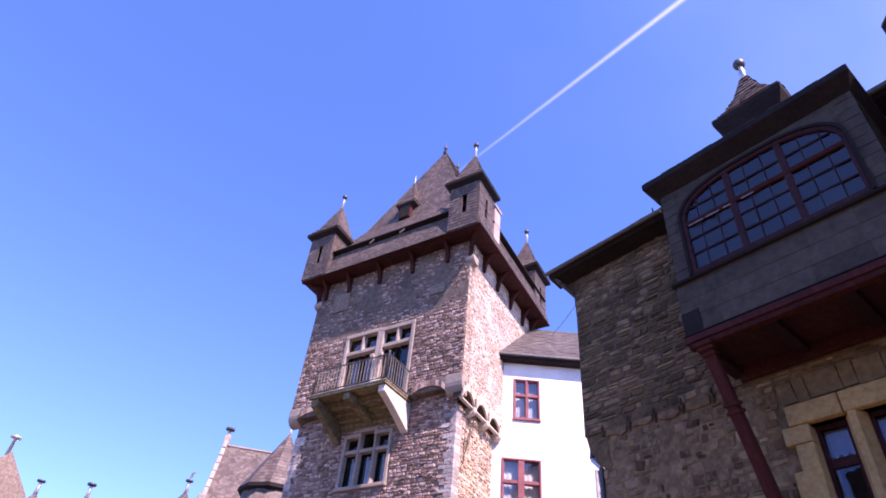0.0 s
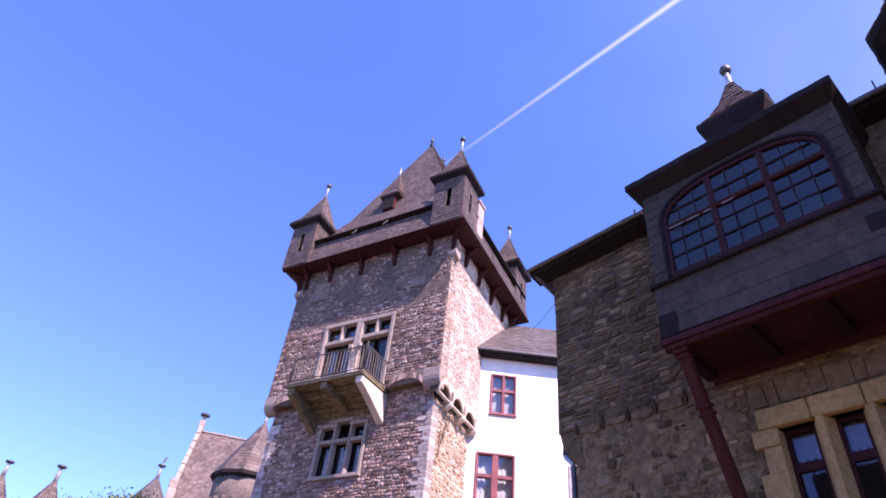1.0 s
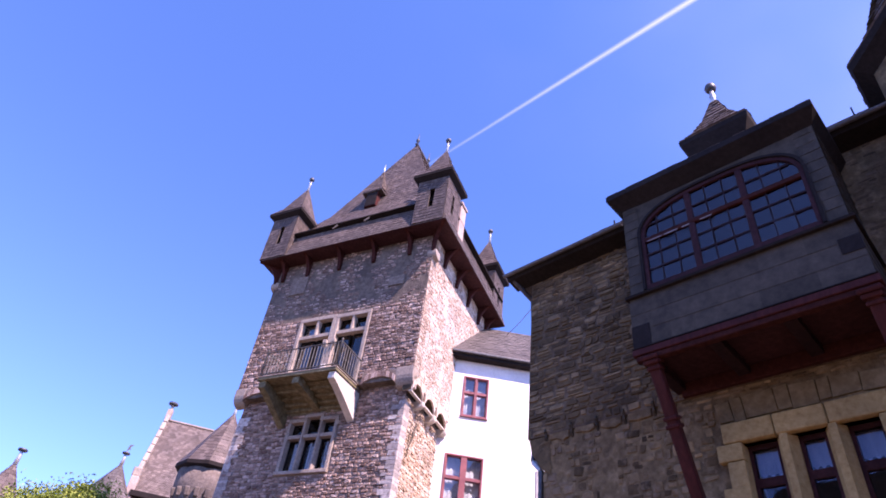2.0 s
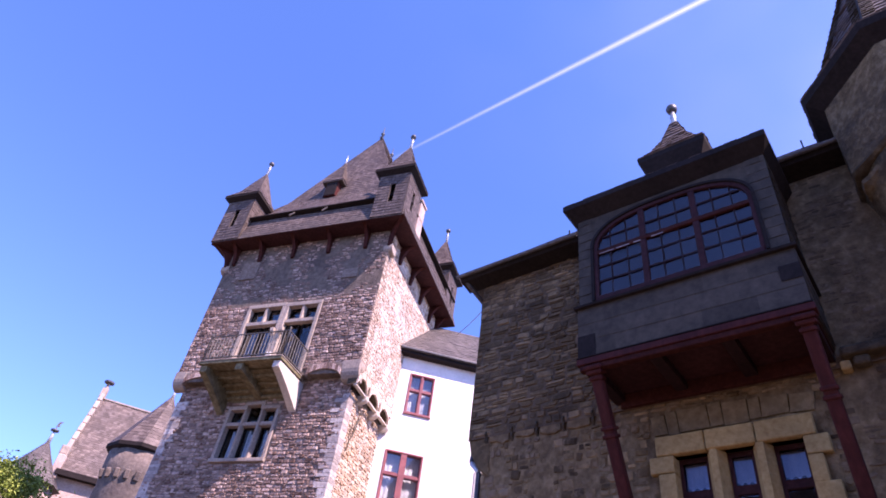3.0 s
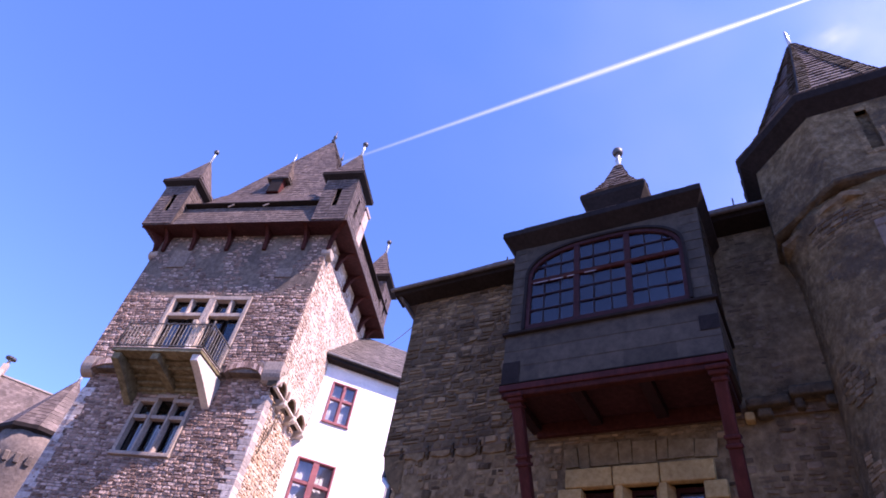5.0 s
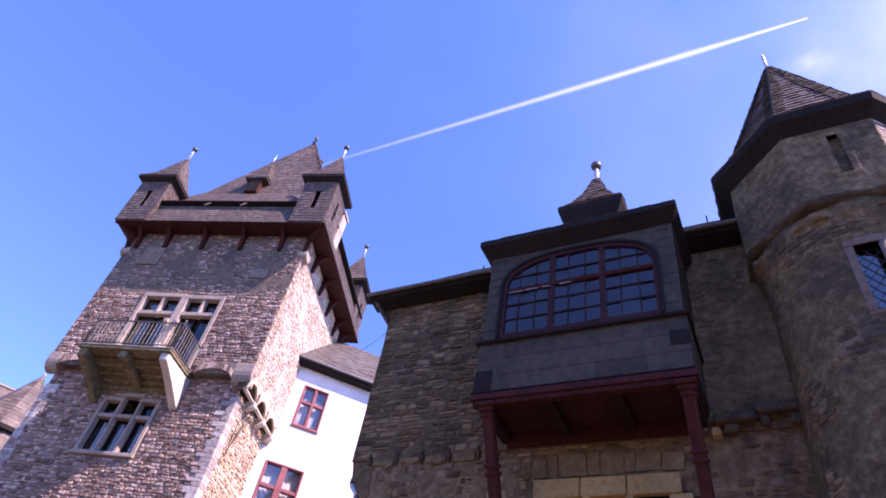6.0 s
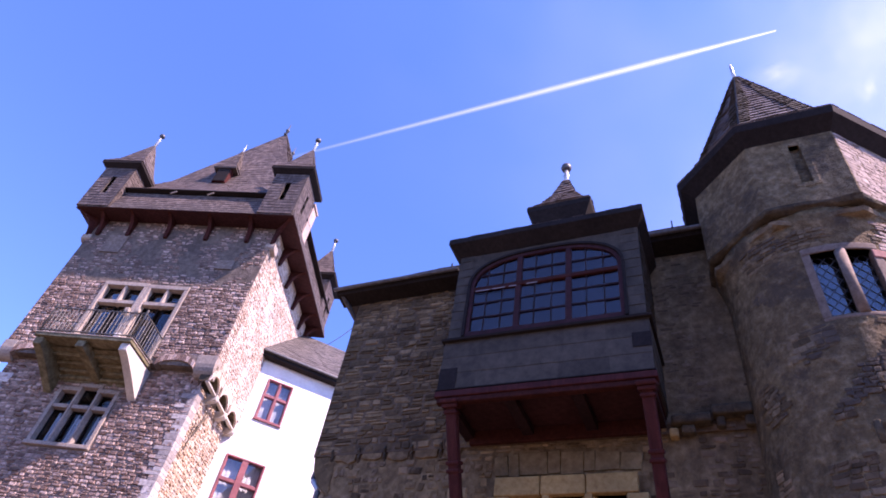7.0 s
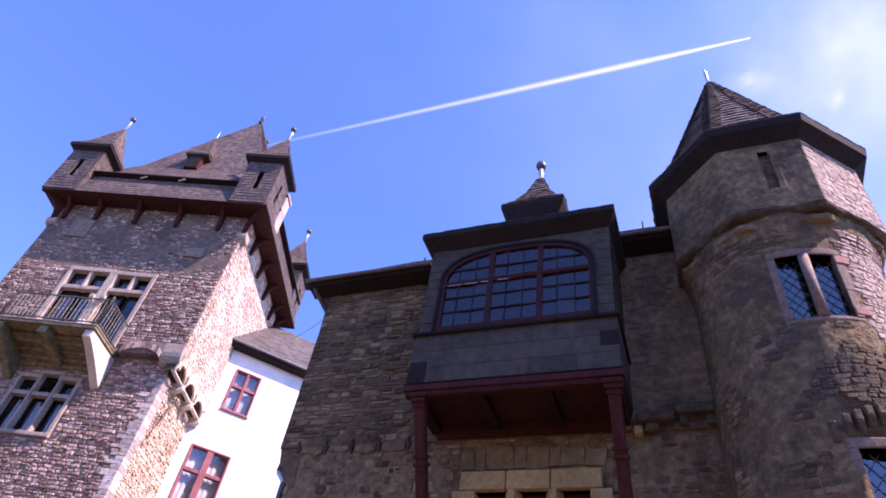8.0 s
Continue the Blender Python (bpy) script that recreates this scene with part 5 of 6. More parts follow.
def worn_ring(inr, z, wear, seed):
    """An octagon outline of many points, bitten and uneven."""
    pts, corners = [], octagon(inr, z)
    for i in range(8):
        p, q = Vector(corners[i]), Vector(corners[(i + 1) % 8])
        for k in range(14):
            c = p.lerp(q, k / 14)
            n = noise.noise((c.x * 3.1, c.y * 3.1, z * 2.0 + seed))
            out = Vector((c.x - CX, c.y - CY, 0)).normalized()
            pts.append(c + out * n * wear + UP * noise.noise((c.x * 2.3, c.y * 2.3, seed)) * wear * 0.8)
    return pts


# moulding is coloured dark to stand for its shaded underside
part("moulding", loft([worn_ring(1.48, 9.43, 0.03, 1), worn_ring(1.53, 9.455, 0.04, 2), worn_ring(1.565, 9.48, 0.03, 3), worn_ring(1.575, 9.515, 0.03, 4), worn_ring(1.54, 9.55, 0.02, 5)]), M_SHADESTONE, stair, "bitten stone moulding under the octagon, shade put into its colour")
part("moulding_lip", loft([worn_ring(1.36, 9.25, 0.05, 6), worn_ring(1.44, 9.29, 0.09, 1), worn_ring(1.46, 9.35, 0.09, 1), worn_ring(1.42, 9.39, 0.05, 1)]), M_LIP, stair, "ragged yellowish stone edge")
topb = part("octagon_wall", loft([octagon(1.55, 9.5), octagon(1.55, 11.2)]), M_RENDER, stair, "octagonal top storey of old render")
cutters.append(recess(topb, -0.03, 0.13, 9.98, 10.92, 0, 1.46))
sl = Solid()
for a, b, c, d in ((-0.13, -0.03, 9.9, 11.0), (0.13, 0.23, 9.9, 11.0), (-0.03, 0.13, 10.92, 11.02), (-0.03, 0.13, 9.88, 9.98)):
    sl.box(CX + a, CX + b, -1.562, -1.4, c, d)
part("slit_surround", sl, M_RENDER, stair, "narrow slit window with stone surround", bevel=0.01)
part("eave", loft([octagon(1.53, 11.1), octagon(1.78, 11.32), octagon(1.81, 11.46), octagon(1.7, 11.52)]), M_TAR, stair, "dark boarded eave")
rings = [octagon(1.8, 11.47), octagon(1.5, 11.75), [(x - 0.06, y, z) for x, y, z in octagon(0.77, 13.75)], [(x - 0.13, y, z) for x, y, z in octagon(0.05, 15.75)]]
part("spire_roof", loft(rings), M_SLATEBASE, stair)
rest = Solid()
spire_skin = [o for o in stair.children if o.name.startswith("spire_roof")][0]
for k in range(3):
    for i in range(8):
        j = (i + 1) % 8
        towards = k < 2 and i in (4, 5)
        slates(rest, rings[k][i], rings[k][j], rings[k + 1][j], rings[k + 1][i], 0.17, 0.17, 0.024, 111 + i + 9 * k, (M_SLATE_ONE, spire_skin) if towards else None)
part("slating", rest, M_SLATE, stair, "rows of grey-brown slates", kind="stuff")
for i in range(8):
    for k in range(1, 3):
        part("hip_roll", Solid().bar(rings[k][i], rings[k + 1][i], 0.05, 0.04), M_SLATEBASE, stair)
bands = Solid()
for i in range(8):
    j = (i + 1) % 8
    for k in (1, 2):
        a, b, c, d = (Vector(p) for p in (rings[k][i], rings[k][j], rings[k + 1][j], rings[k + 1][i]))
        n = (b - a).cross(d - a).normalized() * 0.02
        w0, w1 = min(0.3, 0.2 / (b - a).length), min(0.45, 0.2 / (c - d).length)
        slates(bands, a + n, a.lerp(b, w0) + n, d.lerp(c, w1) + n, d + n, 0.12, 0.3, 0.022, 300 + i)
        slates(bands, b.lerp(a, w0) + n, b + n, c + n, c.lerp(d, w1) + n, 0.12, 0.3, 0.022, 320 + i)
part("hip_slating", bands, M_SLATEGREY, stair, "bands of dark slates along the hips", kind="stuff")
part("finial", Solid().lathe(CX - 0.14, CY, [(0.045, 15.6), (0.035, 16.3), (0.02, 16.42)], 10), M_ZINC, stair, smooth=True)


def stair_window(turn, x0, x1, z0, z1, r, lights, label):
    w = new("window")
    w.parent = stair
    w.matrix_local = pose(CX, CY, 0, 0, 0, turn)
    tagged(w, label)
    b = 0.1
    for a, c, lo, hi, proud in ((x0 - b, x1 + b, z1, z1 + 0.13, 0.012), (x0 - b, x1 + b, z0 - 0.07, z0, 0.008), (x0 - b, x0, z0, z1, 0.006), (x1, x1 + b, z0, (z0 + z1) / 2 - 0.1, 0.014), (x1, x1 + b * 1.3, (z0 + z1) / 2 - 0.09, z1, 0.008)):
        xs_ = [a + (c - a) * i / 8 for i in range(9)]
        plan = [(x, -math.sqrt((r + proud) ** 2 - x * x)) for x in xs_] + [(c, -r + 0.35), (a, -r + 0.35)]
        part("surround_stone", Solid().prism(plan, lambda p, q, d, lo=lo: (p, q, lo + d), hi - lo), M_SURROUND, w, bevel=0.02)
    if lights == 2:
        xm = (x0 + x1) / 2
        part("mullion", Solid().lathe(xm, -r + 0.04, [(0.075, z0), (0.066, (z0 + z1) / 2), (0.075, z1)], 12), M_SURROUND, w, smooth=True)
    cols = [(x0, (x0 + x1) / 2 - 0.045), ((x0 + x1) / 2 + 0.045, x1)] if lights == 2 else [(x0, x1)]
    for a, c in cols:
        part("pane", Solid().box(a, c, -r + 0.16, -r + 0.165, z0, z1), M_GLASS, w).visible_shadow = False
        lead = Solid()
        n = 6
        for k in range(-3, n):
            for s in (1, -1):
                h = (c - a) * 1.3
                z = z0 + (z1 - z0) * (k + 0.5) / n
                p, q = (a, z), (c, z + h)
                if s < 0:
                    p, q = (c, z), (a, z + h)
                if q[1] > z1:
                    t = (z1 - p[1]) / (q[1] - p[1])
                    q = (p[0] + (q[0] - p[0]) * t, z1)
                if p[1] < z0:
                    t = (z0 - p[1]) / (q[1] - p[1])
                    p = (p[0] + (q[0] - p[0]) * t, z0)
                if q[1] > p[1] and 0 <= (z0 - p[1]) <= 0.001 or p[1] >= z0:
                    lead.bar((p[0], -r + 0.155, p[1]), (q[0], -r + 0.155, q[1]), 0.009, 0.01, (0, 1, 0))
        part("lead_lattice", lead, M_LEAD, w, "diamond lead lattice")
        # dark sheet behind the pane stands in for the unlit stair
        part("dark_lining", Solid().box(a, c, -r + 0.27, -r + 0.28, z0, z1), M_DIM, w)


stair_window(8, -0.43, 0.33, 7.52, 8.66, RL, 2, "two-light leaded window in a brown stone surround")
stair_window(14, -0.38, 0.5, 4.3, 5.6, 1.42, 1, "leaded window in a brown stone surround")
for turn, zc in ((-8.4, 5.8), (-2.2, 5.88), (2.9, 5.92), (7.9, 5.97), (13.0, 6.0)):
    w = new("corbel_stone")
    w.parent = stair
    w.matrix_local = pose(CX, CY, 0, 0, 0, turn)
    part("stone", Solid().prism([(-1.46, zc + 0.15), (-1.47, zc + 0.02), (-1.43, zc - 0.1), (-1.38, zc - 0.17), (-1.3, zc - 0.17), (-1.3, zc + 0.15)], lambda a, b, d: (d - 0.042, a, b), 0.084), M_SHADESTONE, w, bevel=0.018)
for zr, hr2 in ((7.56, 0.14), (8.5, 0.15)):
    w = new("red_block")
    w.parent = stair
    w.matrix_local = pose(CX, CY, 0, 0, 0, 8)
    xs_ = [0.335 + 0.2 * i / 4 for i in range(5)]
    part("stone", Solid().prism([(x, -math.sqrt((RL + 0.022) ** 2 - x * x)) for x in xs_] + [(0.535, -1.05), (0.335, -1.05)], lambda p, q, d, zr=zr: (p, q, zr + d), hr2), M_REDSTONE, w, "red sandstone jamb block", bevel=0.015)

# ---------------------------------------------------------------- roofs and turrets beyond
gable = thing("gabled_house", pose(-14.87, 47.8, 0, 0, 0, 9), "tall house with steep pinkish-grey slate roof and pale gable coping", "house")
part("house_wall", Solid().box(0, 14, -2.9, 2.9, 0, 14.3), M_PINK, gable)
gr = Solid()
gr.add([(0, -3.2, 14.2), (14, -3.2, 14.2), (14, 0, 20.4), (0, 0, 20.4), (0, 3.2, 14.2), (14, 3.2, 14.2)], [(0, 1, 2, 3), (3, 2, 5, 4), (0, 3, 4), (1, 5, 2), (0, 4, 5, 1)])
groof = part("house_roof", gr, M_SLATEBASE, gable)
part("slating", slates(Solid(), (0, -3.2, 14.22), (14, -3.2, 14.22), (14, 0, 20.42), (0, 0, 20.42), 0.2, 0.22, 0.01, 21), M_SLATE, groof, kind="stuff")
cop = random.Random(4)
for sgn in (1, -1):
    for k in range(2 if sgn > 0 else 0, 9):
        p, q = (Vector((-0.1, -sgn * 3.3 * (1 - t), 14.25 + 6.45 * t)) for t in (k / 9, (k + 0.94) / 9))
        part("coping_stone", Solid().bar(p, q, 0.3, 0.34 + cop.uniform(0, 0.14), (1, 0, 0)), M_DRESSED, gable, bevel=0.05)
part("kneeler", Solid().box(-0.4, 0.15, -3.1, -2.45, 15.15, 15.75), M_DRESSED, gable, bevel=0.08)
part("gable_shoulder", Solid().box(-0.3, 0.2, -3.35, -2.5, 13.6, 15.1), M_PINK, gable, bevel=0.05)
part("gable_finial", Solid().box(-0.3, 0.1, -0.2, 0.2, 20.4, 21.2).lathe(-0.1, 0, [(0.11, 21.2), (0.11, 21.62)], 8), M_DRESSED, gable)
part("finial_cap", Solid().lathe(-0.1, 0, [(0.1, 21.6), (0.36, 21.66), (0.36, 21.78), (0.08, 21.84)], 10), M_LEAD, gable)
part("eave", Solid().box(0, 14, -3.45, -2.9, 13.85, 14.18), M_TAR, gable)
part("ridge_cap", Solid().bar((0, 0, 20.45), (14, 0, 20.45), 0.2, 0.1), M_DRESSED, gable)

hut = thing("round_turret", polar(-12.2, 40.0), "round stone turret with conical slate roof beside the tower", "turret")
part("turret_wall", Solid().lathe(0, 0, [(1.8, 0), (1.8, 12.2), (1.9, 12.8), (1.95, 14.0)], 32), M_HUT, hut, smooth=True)
part("eave", Solid().lathe(0, 0, [(1.9, 13.9), (2.2, 14.1), (2.2, 14.3), (2.1, 14.37)], 10, 0.1), M_TAR, hut)
hr_ = [[(q * math.cos(0.1 + 2 * math.pi * i / 10), q * math.sin(0.1 + 2 * math.pi * i / 10), z) for i in range(10)] for q, z in ((2.18, 14.31), (1.5, 15.5), (0.06, 18.1))]
part("cone_roof", loft(hr_), M_SLATEBASE, hut)
part("slating", slated_rings(hr_, 0.25, 0.3, 131), M_SLATE, hut, kind="stuff")
part("finial", Solid().lathe(0, 0, [(0.12, 17.9), (0.08, 18.5), (0.02, 18.9)], 8), M_ZINC, hut, smooth=True)
for k in range(9):
    a = -math.pi / 2 + (k - 4) * 0.3
    part("corbel", Solid().bar((1.82 * math.cos(a), 1.82 * math.sin(a), 12.35), (1.95 * math.cos(a), 1.95 * math.sin(a), 12.85), 0.28, 0.24), M_HUT, hut, bevel=0.06)


def far_turret(azimuth, dist, tip, eave_z, half, label, vane, mat_roof):
    t = thing("far_turret", polar(azimuth, dist), label, "turret", "distant turrets")
    part("turret_wall", Solid().lathe(0, 0, [(half * 0.82, 0), (half * 0.82, eave_z)], 12), M_PINK, t, smooth=True)
    rg = [[(q * math.cos(2 * math.pi * i / 8), q * math.sin(2 * math.pi * i / 8), z) for i in range(8)] for q, z in ((half * 0.8, eave_z - 0.15), (half, eave_z), (half * 0.62, eave_z + (tip - eave_z) * 0.3), (0.05, tip))]
    part("cone_roof", loft(rg), M_SLATEBASE, t)
    part("slating", slated_rings(rg[1:], 0.22, 0.25, 151), mat_roof, t, kind="stuff")
    f = part("finial", Solid().lathe(0, 0, [(0.13, tip - 0.2), (0.09, tip + 0.5), (0.07, tip + 0.62), (0.07, tip + 0.64)], 10), M_ZINC, t, smooth=True)
    part("cap", Solid().lathe(0, 0, [(0.06, tip + 0.6), (0.24, tip + 0.66), (0.24, tip + 0.76), (0.03, tip + 0.82), (0.02, tip + (1.2 if vane else 0.84))], 10), M_LEAD, t, "dark disc on the finial", smooth=True)
    if vane:
        part("weathervane", Solid().prism([(-0.05, tip + 0.95), (0.16, tip + 1.0), (0.1, tip + 1.15), (0.24, tip + 1.35), (0.02, tip + 1.3)], lambda a, b, d: (a, d, b), 0.03), M_LEAD, t, "dark weathervane")
    return t


far_turret(-19.3, 45, 15.0, 12.4, 1.95, "distant turret with pointed grey slate roof and weathervane", True, M_SLATEPALE)
far_turret(-26.2, 40, 12.05, 9.6, 1.5, "distant turret with warm brown pointed roof", False, M_SLATE)
far_turret(-29.6, 45, 12.95, 10.2, 1.9, "distant turret with pale finial and brown pointed roof", False, M_SLATE)
left_house = thing("gabled_house", polar(-33.5, 34, 0, 8), "distant stone house with steep brown roof and pale gable", "house")
lg = Solid().prism([(-1.2, 0), (2.6, 0), (2.6, 9.4), (0.7, 11.6), (-1.2, 9.4)], lambda a, b, d: (a, d, b), 0.5)
part("gable_wall", lg, M_MORTAR, left_house)
part("slating", slated_rings([[(-3.0, 0.6, 9.0), (2.6, 0.6, 9.0), (2.6, 6, 9.0), (-3.0, 6, 9.0)], [(-0.9, 2.6, 12.0), (0.6, 2.6, 12.0), (0.6, 4, 12.0), (-0.9, 4, 12.0)]], 0.25, 0.3, 161), M_SLATE, left_house, kind="stuff")
part("roof_core", loft([[(-2.95, 0.65, 9.0), (2.55, 0.65, 9.0), (2.55, 6, 9.0), (-2.95, 6, 9.0)], [(-0.9, 2.6, 11.98), (0.6, 2.6, 11.98), (0.6, 4, 11.98), (-0.9, 4, 11.98)]]), M_SLATEBASE, left_house)
part("house_wall", Solid().box(-2.8, 2.4, 0.7, 5.8, 0, 9.0), M_PINK, left_house)
part("finial", Solid().lathe(0.6, 0.3, [(0.09, 11.4), (0.06, 12.2), (0.24, 12.25), (0.24, 12.34), (0.03, 12.4)], 10), M_ZINC, left_house, smooth=True)


def tree(azimuth, dist, top_z, spread, seed):
    t = thing("tree", polar(azimuth, dist), "leafy spring tree with bright green crown", "tree")
    r = random.Random(seed)
    wood = Solid().lathe(0, 0, [(0.28, 0), (0.2, 2.0), (0.16, top_z * 0.55), (0.06, top_z * 0.85)], 10)
    tips = []
    for k in range(16):
        a, z = r.uniform(0, 6.28), r.uniform(2.2, top_z * 0.7)
        e = Vector((math.cos(a) * spread * r.uniform(0.5, 0.9), math.sin(a) * spread * r.uniform(0.5, 0.9), min(top_z - 0.6, z + r.uniform(1.0, 2.6))))
        wood.bar((0, 0, z), e, 0.09, 0.09)
        tips.append(e)
    part("trunk", wood, M_BARK, t)
    leaves = Solid()
    clumps = []
    for k in range(190):
        a, q = r.uniform(0, 6.28), spread * math.sqrt(r.random())
        cap = top_z - 0.25 - (q / spread) ** 2 * 1.6
        clumps.append(Vector((math.cos(a) * q, math.sin(a) * q, cap - r.random() ** 1.6 * 3.4)))
    for c in clumps + tips:
        s = r.uniform(0.3, 0.6)
        for i in range(170):
            p = c + Vector((r.gauss(0, s * 0.55), r.gauss(0, s * 0.55), r.gauss(0, s * 0.45)))
            d = Vector((r.uniform(-1, 1), r.uniform(-1, 1), r.uniform(-1, 1))).normalized()
            n = d.cross(Vector((r.uniform(-1, 1), r.uniform(-1, 1), r.uniform(-1, 1)))).normalized()
            l, w = r.uniform(0.045, 0.09), r.uniform(0.022, 0.042)
            leaves.add([p - d * l, p + n * w, p + d * l, p - n * w], [(0, 1, 2, 3)])
    part("crown", leaves, M_LEAF, t, kind="stuff")


tree(-24.3, 31, 9.1, 2.9, 5)
tree(-20.7, 30, 9.6, 2.0, 8)

# a dry creeper on the flank
vine = thing("dry_creeper", TOWER, "thin dry dark creeper clinging to the sunlit tower flank", "creeper")
vr = random.Random(2)
for k in range(4):
    stem, p = Solid(), Vector((-TL - SKEW * 0.8 + 0.06, 0.8 + 0.08 * k, 9.0 + 0.25 * k))
    for i in range(9):
        q = p + Vector((0, vr.uniform(-0.06, 0.1), vr.uniform(0.08, 0.16)))
        stem.bar(p, q, 0.025 - 0.002 * i, 0.025 - 0.002 * i)
        p = q
    part("stem", stem, M_BARK, vine)

# cable between the roofs
pa, pb = Vector((4.35, 19.59, 14.77)), Vector((3.51, 12.89, 11.28))
pts = [pa.lerp(pb, i / 10) + Vector((0, 0, -0.05 * math.sin(math.pi * i / 10))) for i in range(11)]
side = (pb - pa).cross(UP).normalized() * 0.01
over = side.cross(pb - pa).normalized() * 0.01
cable = loft([[p + side * math.cos(t) + over * math.sin(t) for t in [math.pi / 3 * i for i in range(6)]] for p in pts])
tagged(part("cable", cable, M_IRON, None), "thin dark cable slung between two roofs", "cable")

# ---------------------------------------------------------------- sky things
def sky_point(azimuth, elevation, h):
    a, q = radians(azimuth), h / math.tan(radians(elevation))
    return Vector((q * math.sin(a), q * math.cos(a), h))


def ribbon(name, spine, widths, material, label, category):
    me = bpy.data.meshes.new(name)
    vs, fs = [], []
    n = len(spine)
    for i, (p, w) in enumerate(zip(spine, widths)):
        d = (spine[min(i + 1, n - 1)] - spine[max(i - 1, 0)]).normalized()
        s = d.cross(UP).normalized() * w / 2
        vs += [p - s, p + s]
    fs = [(2 * i, 2 * i + 1, 2 * i + 3, 2 * i + 2) for i in range(n - 1)]
    me.from_pydata(vs, [], fs)
    uv = me.uv_layers.new(name="UVMap")
    for loop in me.loops:
        i = loop.vertex_index
        uv.data[loop.index].uv = (i % 2, (i // 2) / (n - 1))
    me.materials.append(material)
    return tagged(new(name, me), label, category, kind="structure")


A, B = sky_point(3.3, 49.2, 2500), sky_point(69.6, 59.3, 2500)
spine = [A.lerp(B, 1.013 * t / 24) for t in range(-2, 25)]
widths = [min(36.0, 11.0 + 5.0 * (24 - t)) * (0.55 + 0.45 * min(1.0, (t + 2) / 16)) for t in range(-2, 25)]
ribbon("vapour_trail", spine, widths, M_TRAIL, "straight white vapour trail across the blue sky", "vapour trail")
# four wisps of cloud, then one vast added sheet brightening the right-hand sky
for lift, (az_, el_, w_, l_, dv) in enumerate(((76.3, 51.9, 110, 210, 20), (68.6, 56.0, 220, 330, -70), (78, 55, 900, 1100, 20), (84, 50, 700, 900, 50), (84, 50, 4600, 5200, 0))):
    c = sky_point(az_, el_, 2600 + 45 * lift)
    d = Vector((math.cos(radians(dv)), math.sin(radians(dv)), 0))
    ribbon("thin_cloud", [c + d * l_ * (i / 8 - 0.5) for i in range(9)], [w_] * 9, M_HAZE if w_ > 1000 else M_CLOUD, "thin white cloud, the widest an added haze that brightens the sky", "cloud")

# ---------------------------------------------------------------- stonework, piece by piece
def rough(*a):
    """Courses of which many stones lie under the mortar."""
    return [(u, v, w * 0.86, h * 0.86) for u, v, w, h in courses(*a) if noise.noise((u * 1.3, v * 1.3, 5.0)) > -0.12 and noise.noise((u * 6.0, v * 6.0, 1.0)) > -0.25]


def smeared(*a):
    """Courses of uneven stones, a few of them lost under the mortar."""
    r = random.Random(77)
    return [(u + r.uniform(-0.02, 0.02), v + r.uniform(-0.02, 0.02), w * r.uniform(0.7, 1.02), h * r.uniform(0.72, 1.05)) for u, v, w, h in courses(*a) if noise.noise((u * 2.0, v * 2.0, 6.0)) > -0.22]


flat_front = lambda y: (lambda u, v: ((u, y, v), (1, 0, 0), (0, 0, 1), (0, -1, 0)))
flat_flank = lambda x: (lambda u, v: ((x - SKEW * u, u, v), (-SKEW, 1, 0), (0, 0, 1), (1, SKEW, 0)))
twin_hole = (-5.12, -2.03, 11.05, 14.27)
low_frame = (-4.6, -2.56, 8.4, 10.34)
masonry(up_wall, courses(TX0, 0.0, 11.4, 14.3, [twin_hole], (0.06, 0.13), (0.09, 0.3), 11), flat_front(0.0), 0.032, (M_STONE, M_STONE_ONE), lambda u, v: -1.5 < u and 11.6 < v < 14.0, 1)
masonry(up_wall, rough(TX0, 0.0, 14.3, 17.2, [twin_hole, (-6.2, -5.45, 15.6, 16.45), (-1.6, -0.98, 15.1, 15.5)], (0.06, 0.13), (0.09, 0.32), 21), flat_front(0.0), 0.02, (M_STONE, M_STONE_ONE), lambda u, v: False, 11)
masonry(low_wall, courses(TX0 + TL, -TL, 5.5, 11.15, [low_frame, (-3.97, -3.19, 10.33, 10.5)], (0.06, 0.14), (0.08, 0.3), 12), flat_front(TL), 0.038, (M_STONE, M_STONE_ONE), lambda u, v: u > -2.4 and v > 8.2, 2)
# both flank skins use the lightened sunlit-side stones
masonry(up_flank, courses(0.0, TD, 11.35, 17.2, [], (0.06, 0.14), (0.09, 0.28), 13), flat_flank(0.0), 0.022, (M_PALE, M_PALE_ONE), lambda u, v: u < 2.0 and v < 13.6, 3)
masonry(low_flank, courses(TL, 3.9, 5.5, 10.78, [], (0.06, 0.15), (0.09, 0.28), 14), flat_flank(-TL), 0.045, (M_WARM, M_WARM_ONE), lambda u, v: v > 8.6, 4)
masonry(up_house, courses(HX0, OX0, 6.78, 10.4, [], (0.045, 0.16), (0.08, 0.46), 15), flat_front(0.0), 0.024, (M_DARK, M_DARK_ONE), lambda u, v: v > 7.6, 5)
masonry(up_house, rough(OX1, 0.6, 6.78, 10.4, [], (0.05, 0.13), (0.1, 0.35), 25), flat_front(0.0), 0.013, (M_LOWSTONE, M_DARK_ONE), lambda u, v: False, 10)
masonry(low_house, smeared(HX0 + 0.34, -0.9, 2.5, 6.6, [(-3.48, -1.03, 3.8, 6.17), (-3.43, -1.1, 6.15, 6.62)], (0.07, 0.2), (0.08, 0.32), 16, 0.0), flat_front(0.04), 0.018, (M_BROWN, M_BROWN_ONE), lambda u, v: u < -3.5 and v > 4.6, 6)
masonry(low_house, rough(-0.9, 0.7, 2.5, 6.7, [], (0.07, 0.16), (0.1, 0.3), 37), flat_front(0.04), 0.014, (M_LOWSTONE, M_BROWN_ONE), lambda u, v: False, 14)
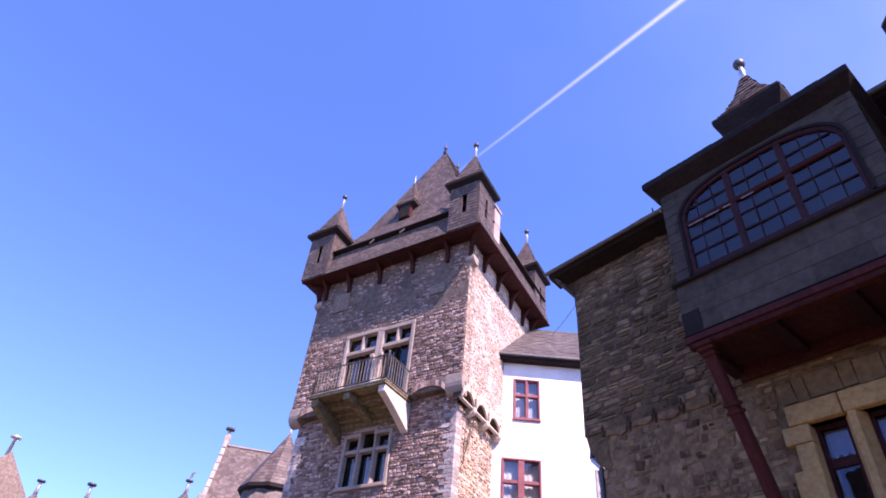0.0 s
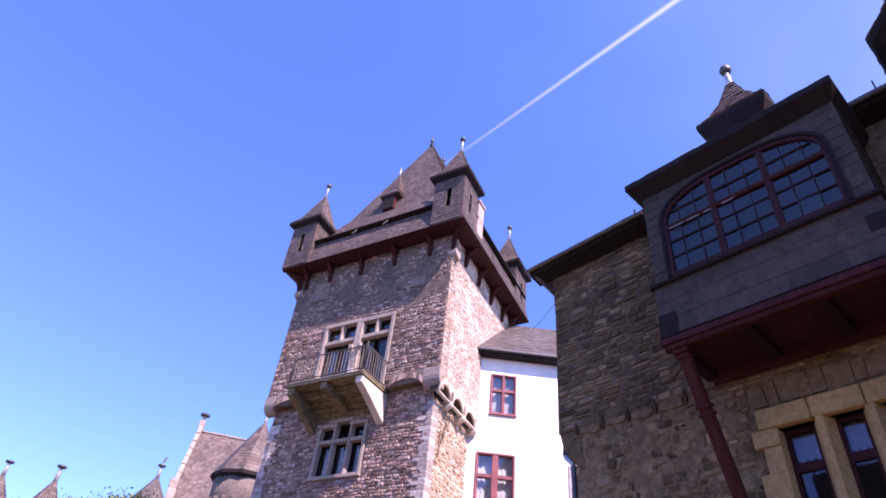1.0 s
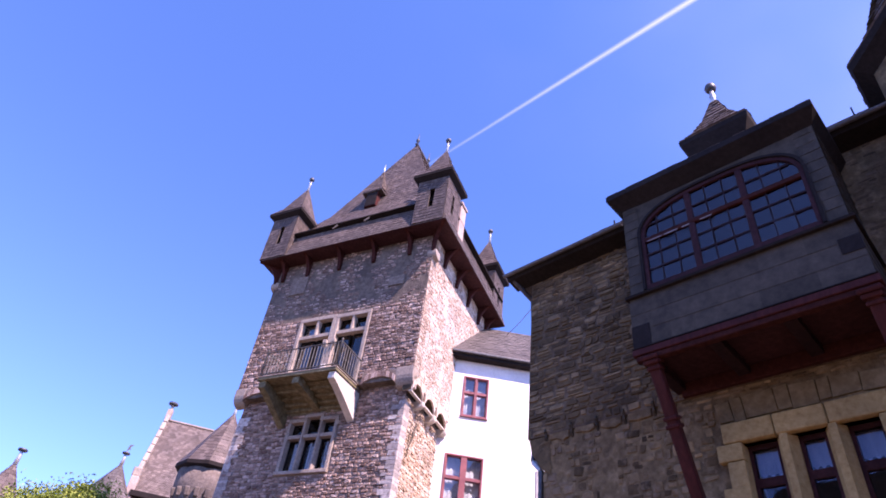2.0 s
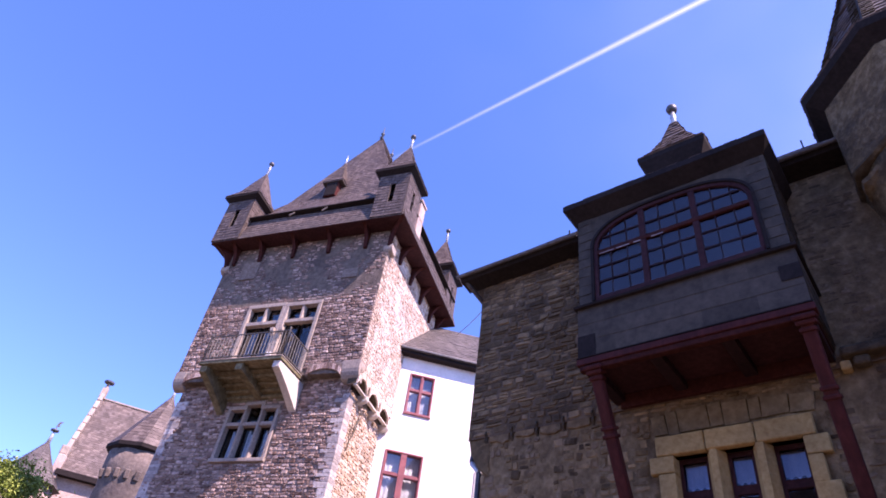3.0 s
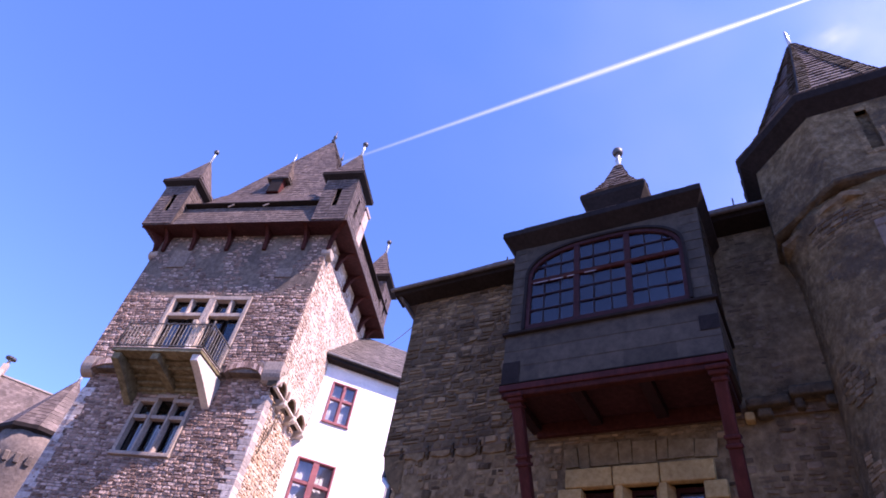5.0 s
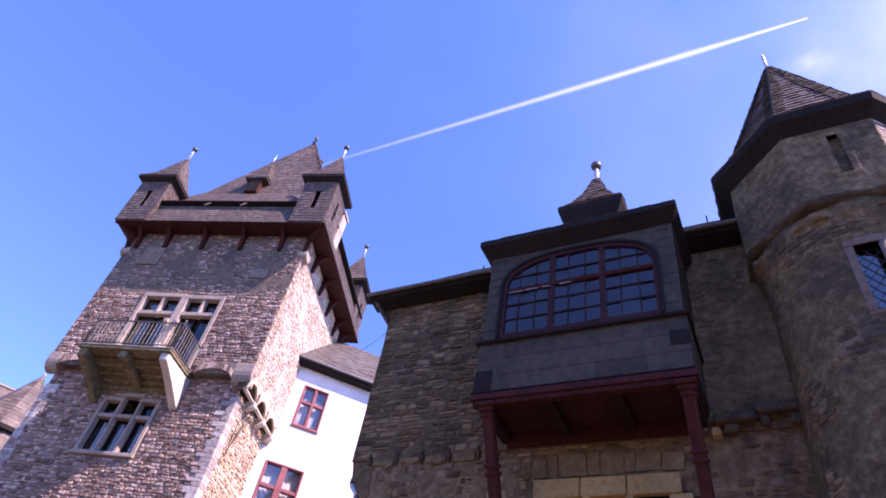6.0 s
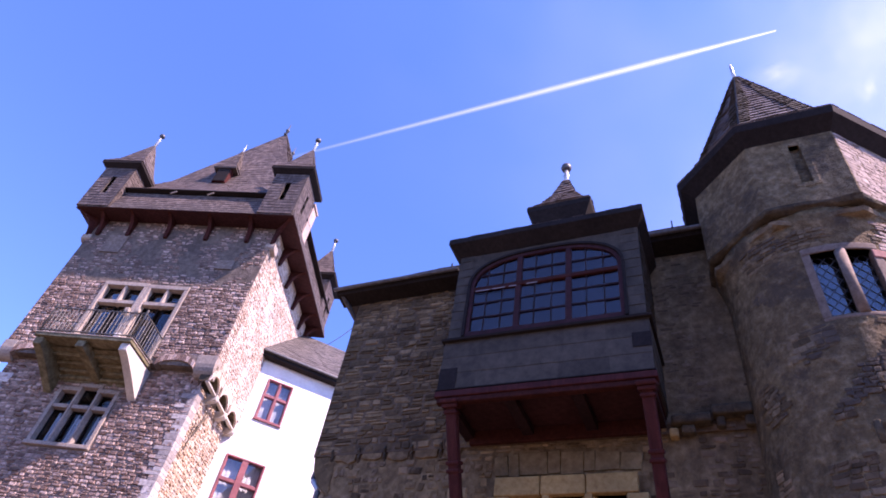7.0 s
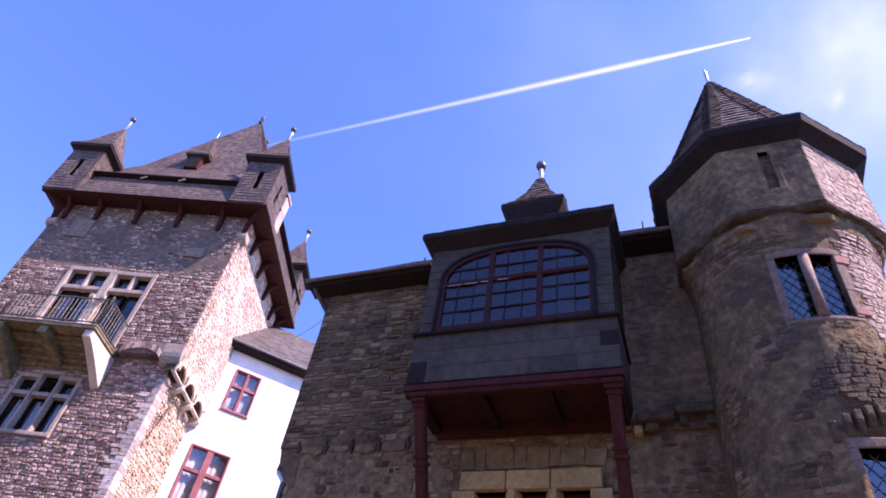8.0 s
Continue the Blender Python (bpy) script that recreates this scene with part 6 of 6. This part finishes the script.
masonry(low_house, courses(OX0, OX1, 6.63, 6.75, [], (0.05, 0.07), (0.1, 0.3), 35, 0.014), flat_front(0.04), 0.02, (M_BROWN, M_BROWN_ONE), lambda u, v: False, 12)
masonry(up_house, courses(OX0, OX1, 6.77, 7.04, [], (0.07, 0.12), (0.12, 0.36), 36, 0.014), flat_front(0.0), 0.022, (M_BROWN, M_BROWN_ONE), lambda u, v: False, 13)
# quoins up the tower's corner
qr = random.Random(12)
z = 5.8
k = 0
while z < 10.9:
    h = qr.uniform(0.1, 0.21)
    if z < 10.6:
        a, b = (qr.uniform(0.26, 0.5), qr.uniform(0.28, 0.34)) if k % 2 else (qr.uniform(0.14, 0.3), qr.uniform(0.32, 0.38))
        part("quoin", Solid().box(-TL - a, -TL + 0.04, TL - 0.035, TL + b, z, z + h - 0.004), M_QUOIN, low_wall, bevel=0.008)
        part("quoin", Solid().box(TX0 + TL - 0.035, TX0 + TL + qr.uniform(0.2, 0.46), TL - 0.035, TL + b, z, z + h - 0.004), M_QUOIN, low_wall, bevel=0.008)
    z += h
    k += 1
# rough stones where the stair tower's render has fallen; rosy ones paint its sunlit side
def round_place(u, v):
    rad = RL + (0.03 * (7.4 - v) if v < 7.4 else 0.2 * max(0.0, v - 8.85))
    a = u / RL - math.pi / 2
    n = (math.cos(a), math.sin(a), 0)
    return ((CX + rad * n[0], CY + rad * n[1], v), (-n[1], n[0], 0), (0, 0, 1), n)


stairs_open = [(-0.4, 0.56, 7.45, 8.8), (-0.3, 1.0, 4.1, 5.8)]
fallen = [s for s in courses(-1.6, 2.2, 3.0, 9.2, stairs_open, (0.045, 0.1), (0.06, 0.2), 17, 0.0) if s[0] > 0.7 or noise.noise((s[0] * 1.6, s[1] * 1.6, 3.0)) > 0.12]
masonry(lowbody, [q for q in fallen if q[0] <= 0.7 and q[1] > 6.1], round_place, 0.008, (M_RENDERSTONE, M_RENDERSTONE_ONE), lambda u, v: u > -0.9 and v > 6.3, 7)
masonry(lowbody, [q for q in fallen if q[0] <= 0.7 and q[1] <= 6.1], round_place, 0.01, (M_LOWSTONE, M_BROWN_ONE), lambda u, v: False, 27)
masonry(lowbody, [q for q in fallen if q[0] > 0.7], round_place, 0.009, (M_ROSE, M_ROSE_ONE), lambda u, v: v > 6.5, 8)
h = math.sqrt(0.5)
facet = lambda u, v: ((CX + 1.55 * h + u * h, CY - 1.55 * h + u * h, v), (h, h, 0), (0, 0, 1), (h, -h, 0))
# sun-facing facet of the octagon, lightness put into its stones
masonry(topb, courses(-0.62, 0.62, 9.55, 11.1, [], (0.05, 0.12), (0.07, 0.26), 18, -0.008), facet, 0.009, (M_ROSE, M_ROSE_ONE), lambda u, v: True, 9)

# make the cut recesses permanent, so that no helper shape stays in the scene
slot = new("recess_shape", Solid().box(-TL - 0.35, 0.0, 0.13, 0.85, 10.79, 11.3).mesh("recess_shape"))
slot.matrix_world = TOWER
cut = low_wall.modifiers.new("recess", "BOOLEAN")
cut.operation, cut.object, cut.solver = "DIFFERENCE", slot, "EXACT"
cutters.append(slot)
graph = bpy.context.evaluated_depsgraph_get()
for ob in (lowbody, topb, low_wall):
    done = bpy.data.meshes.new_from_object(ob.evaluated_get(graph))
    ob.modifiers.clear()
    ob.data = done
for c in cutters:
    bpy.data.objects.remove(c)
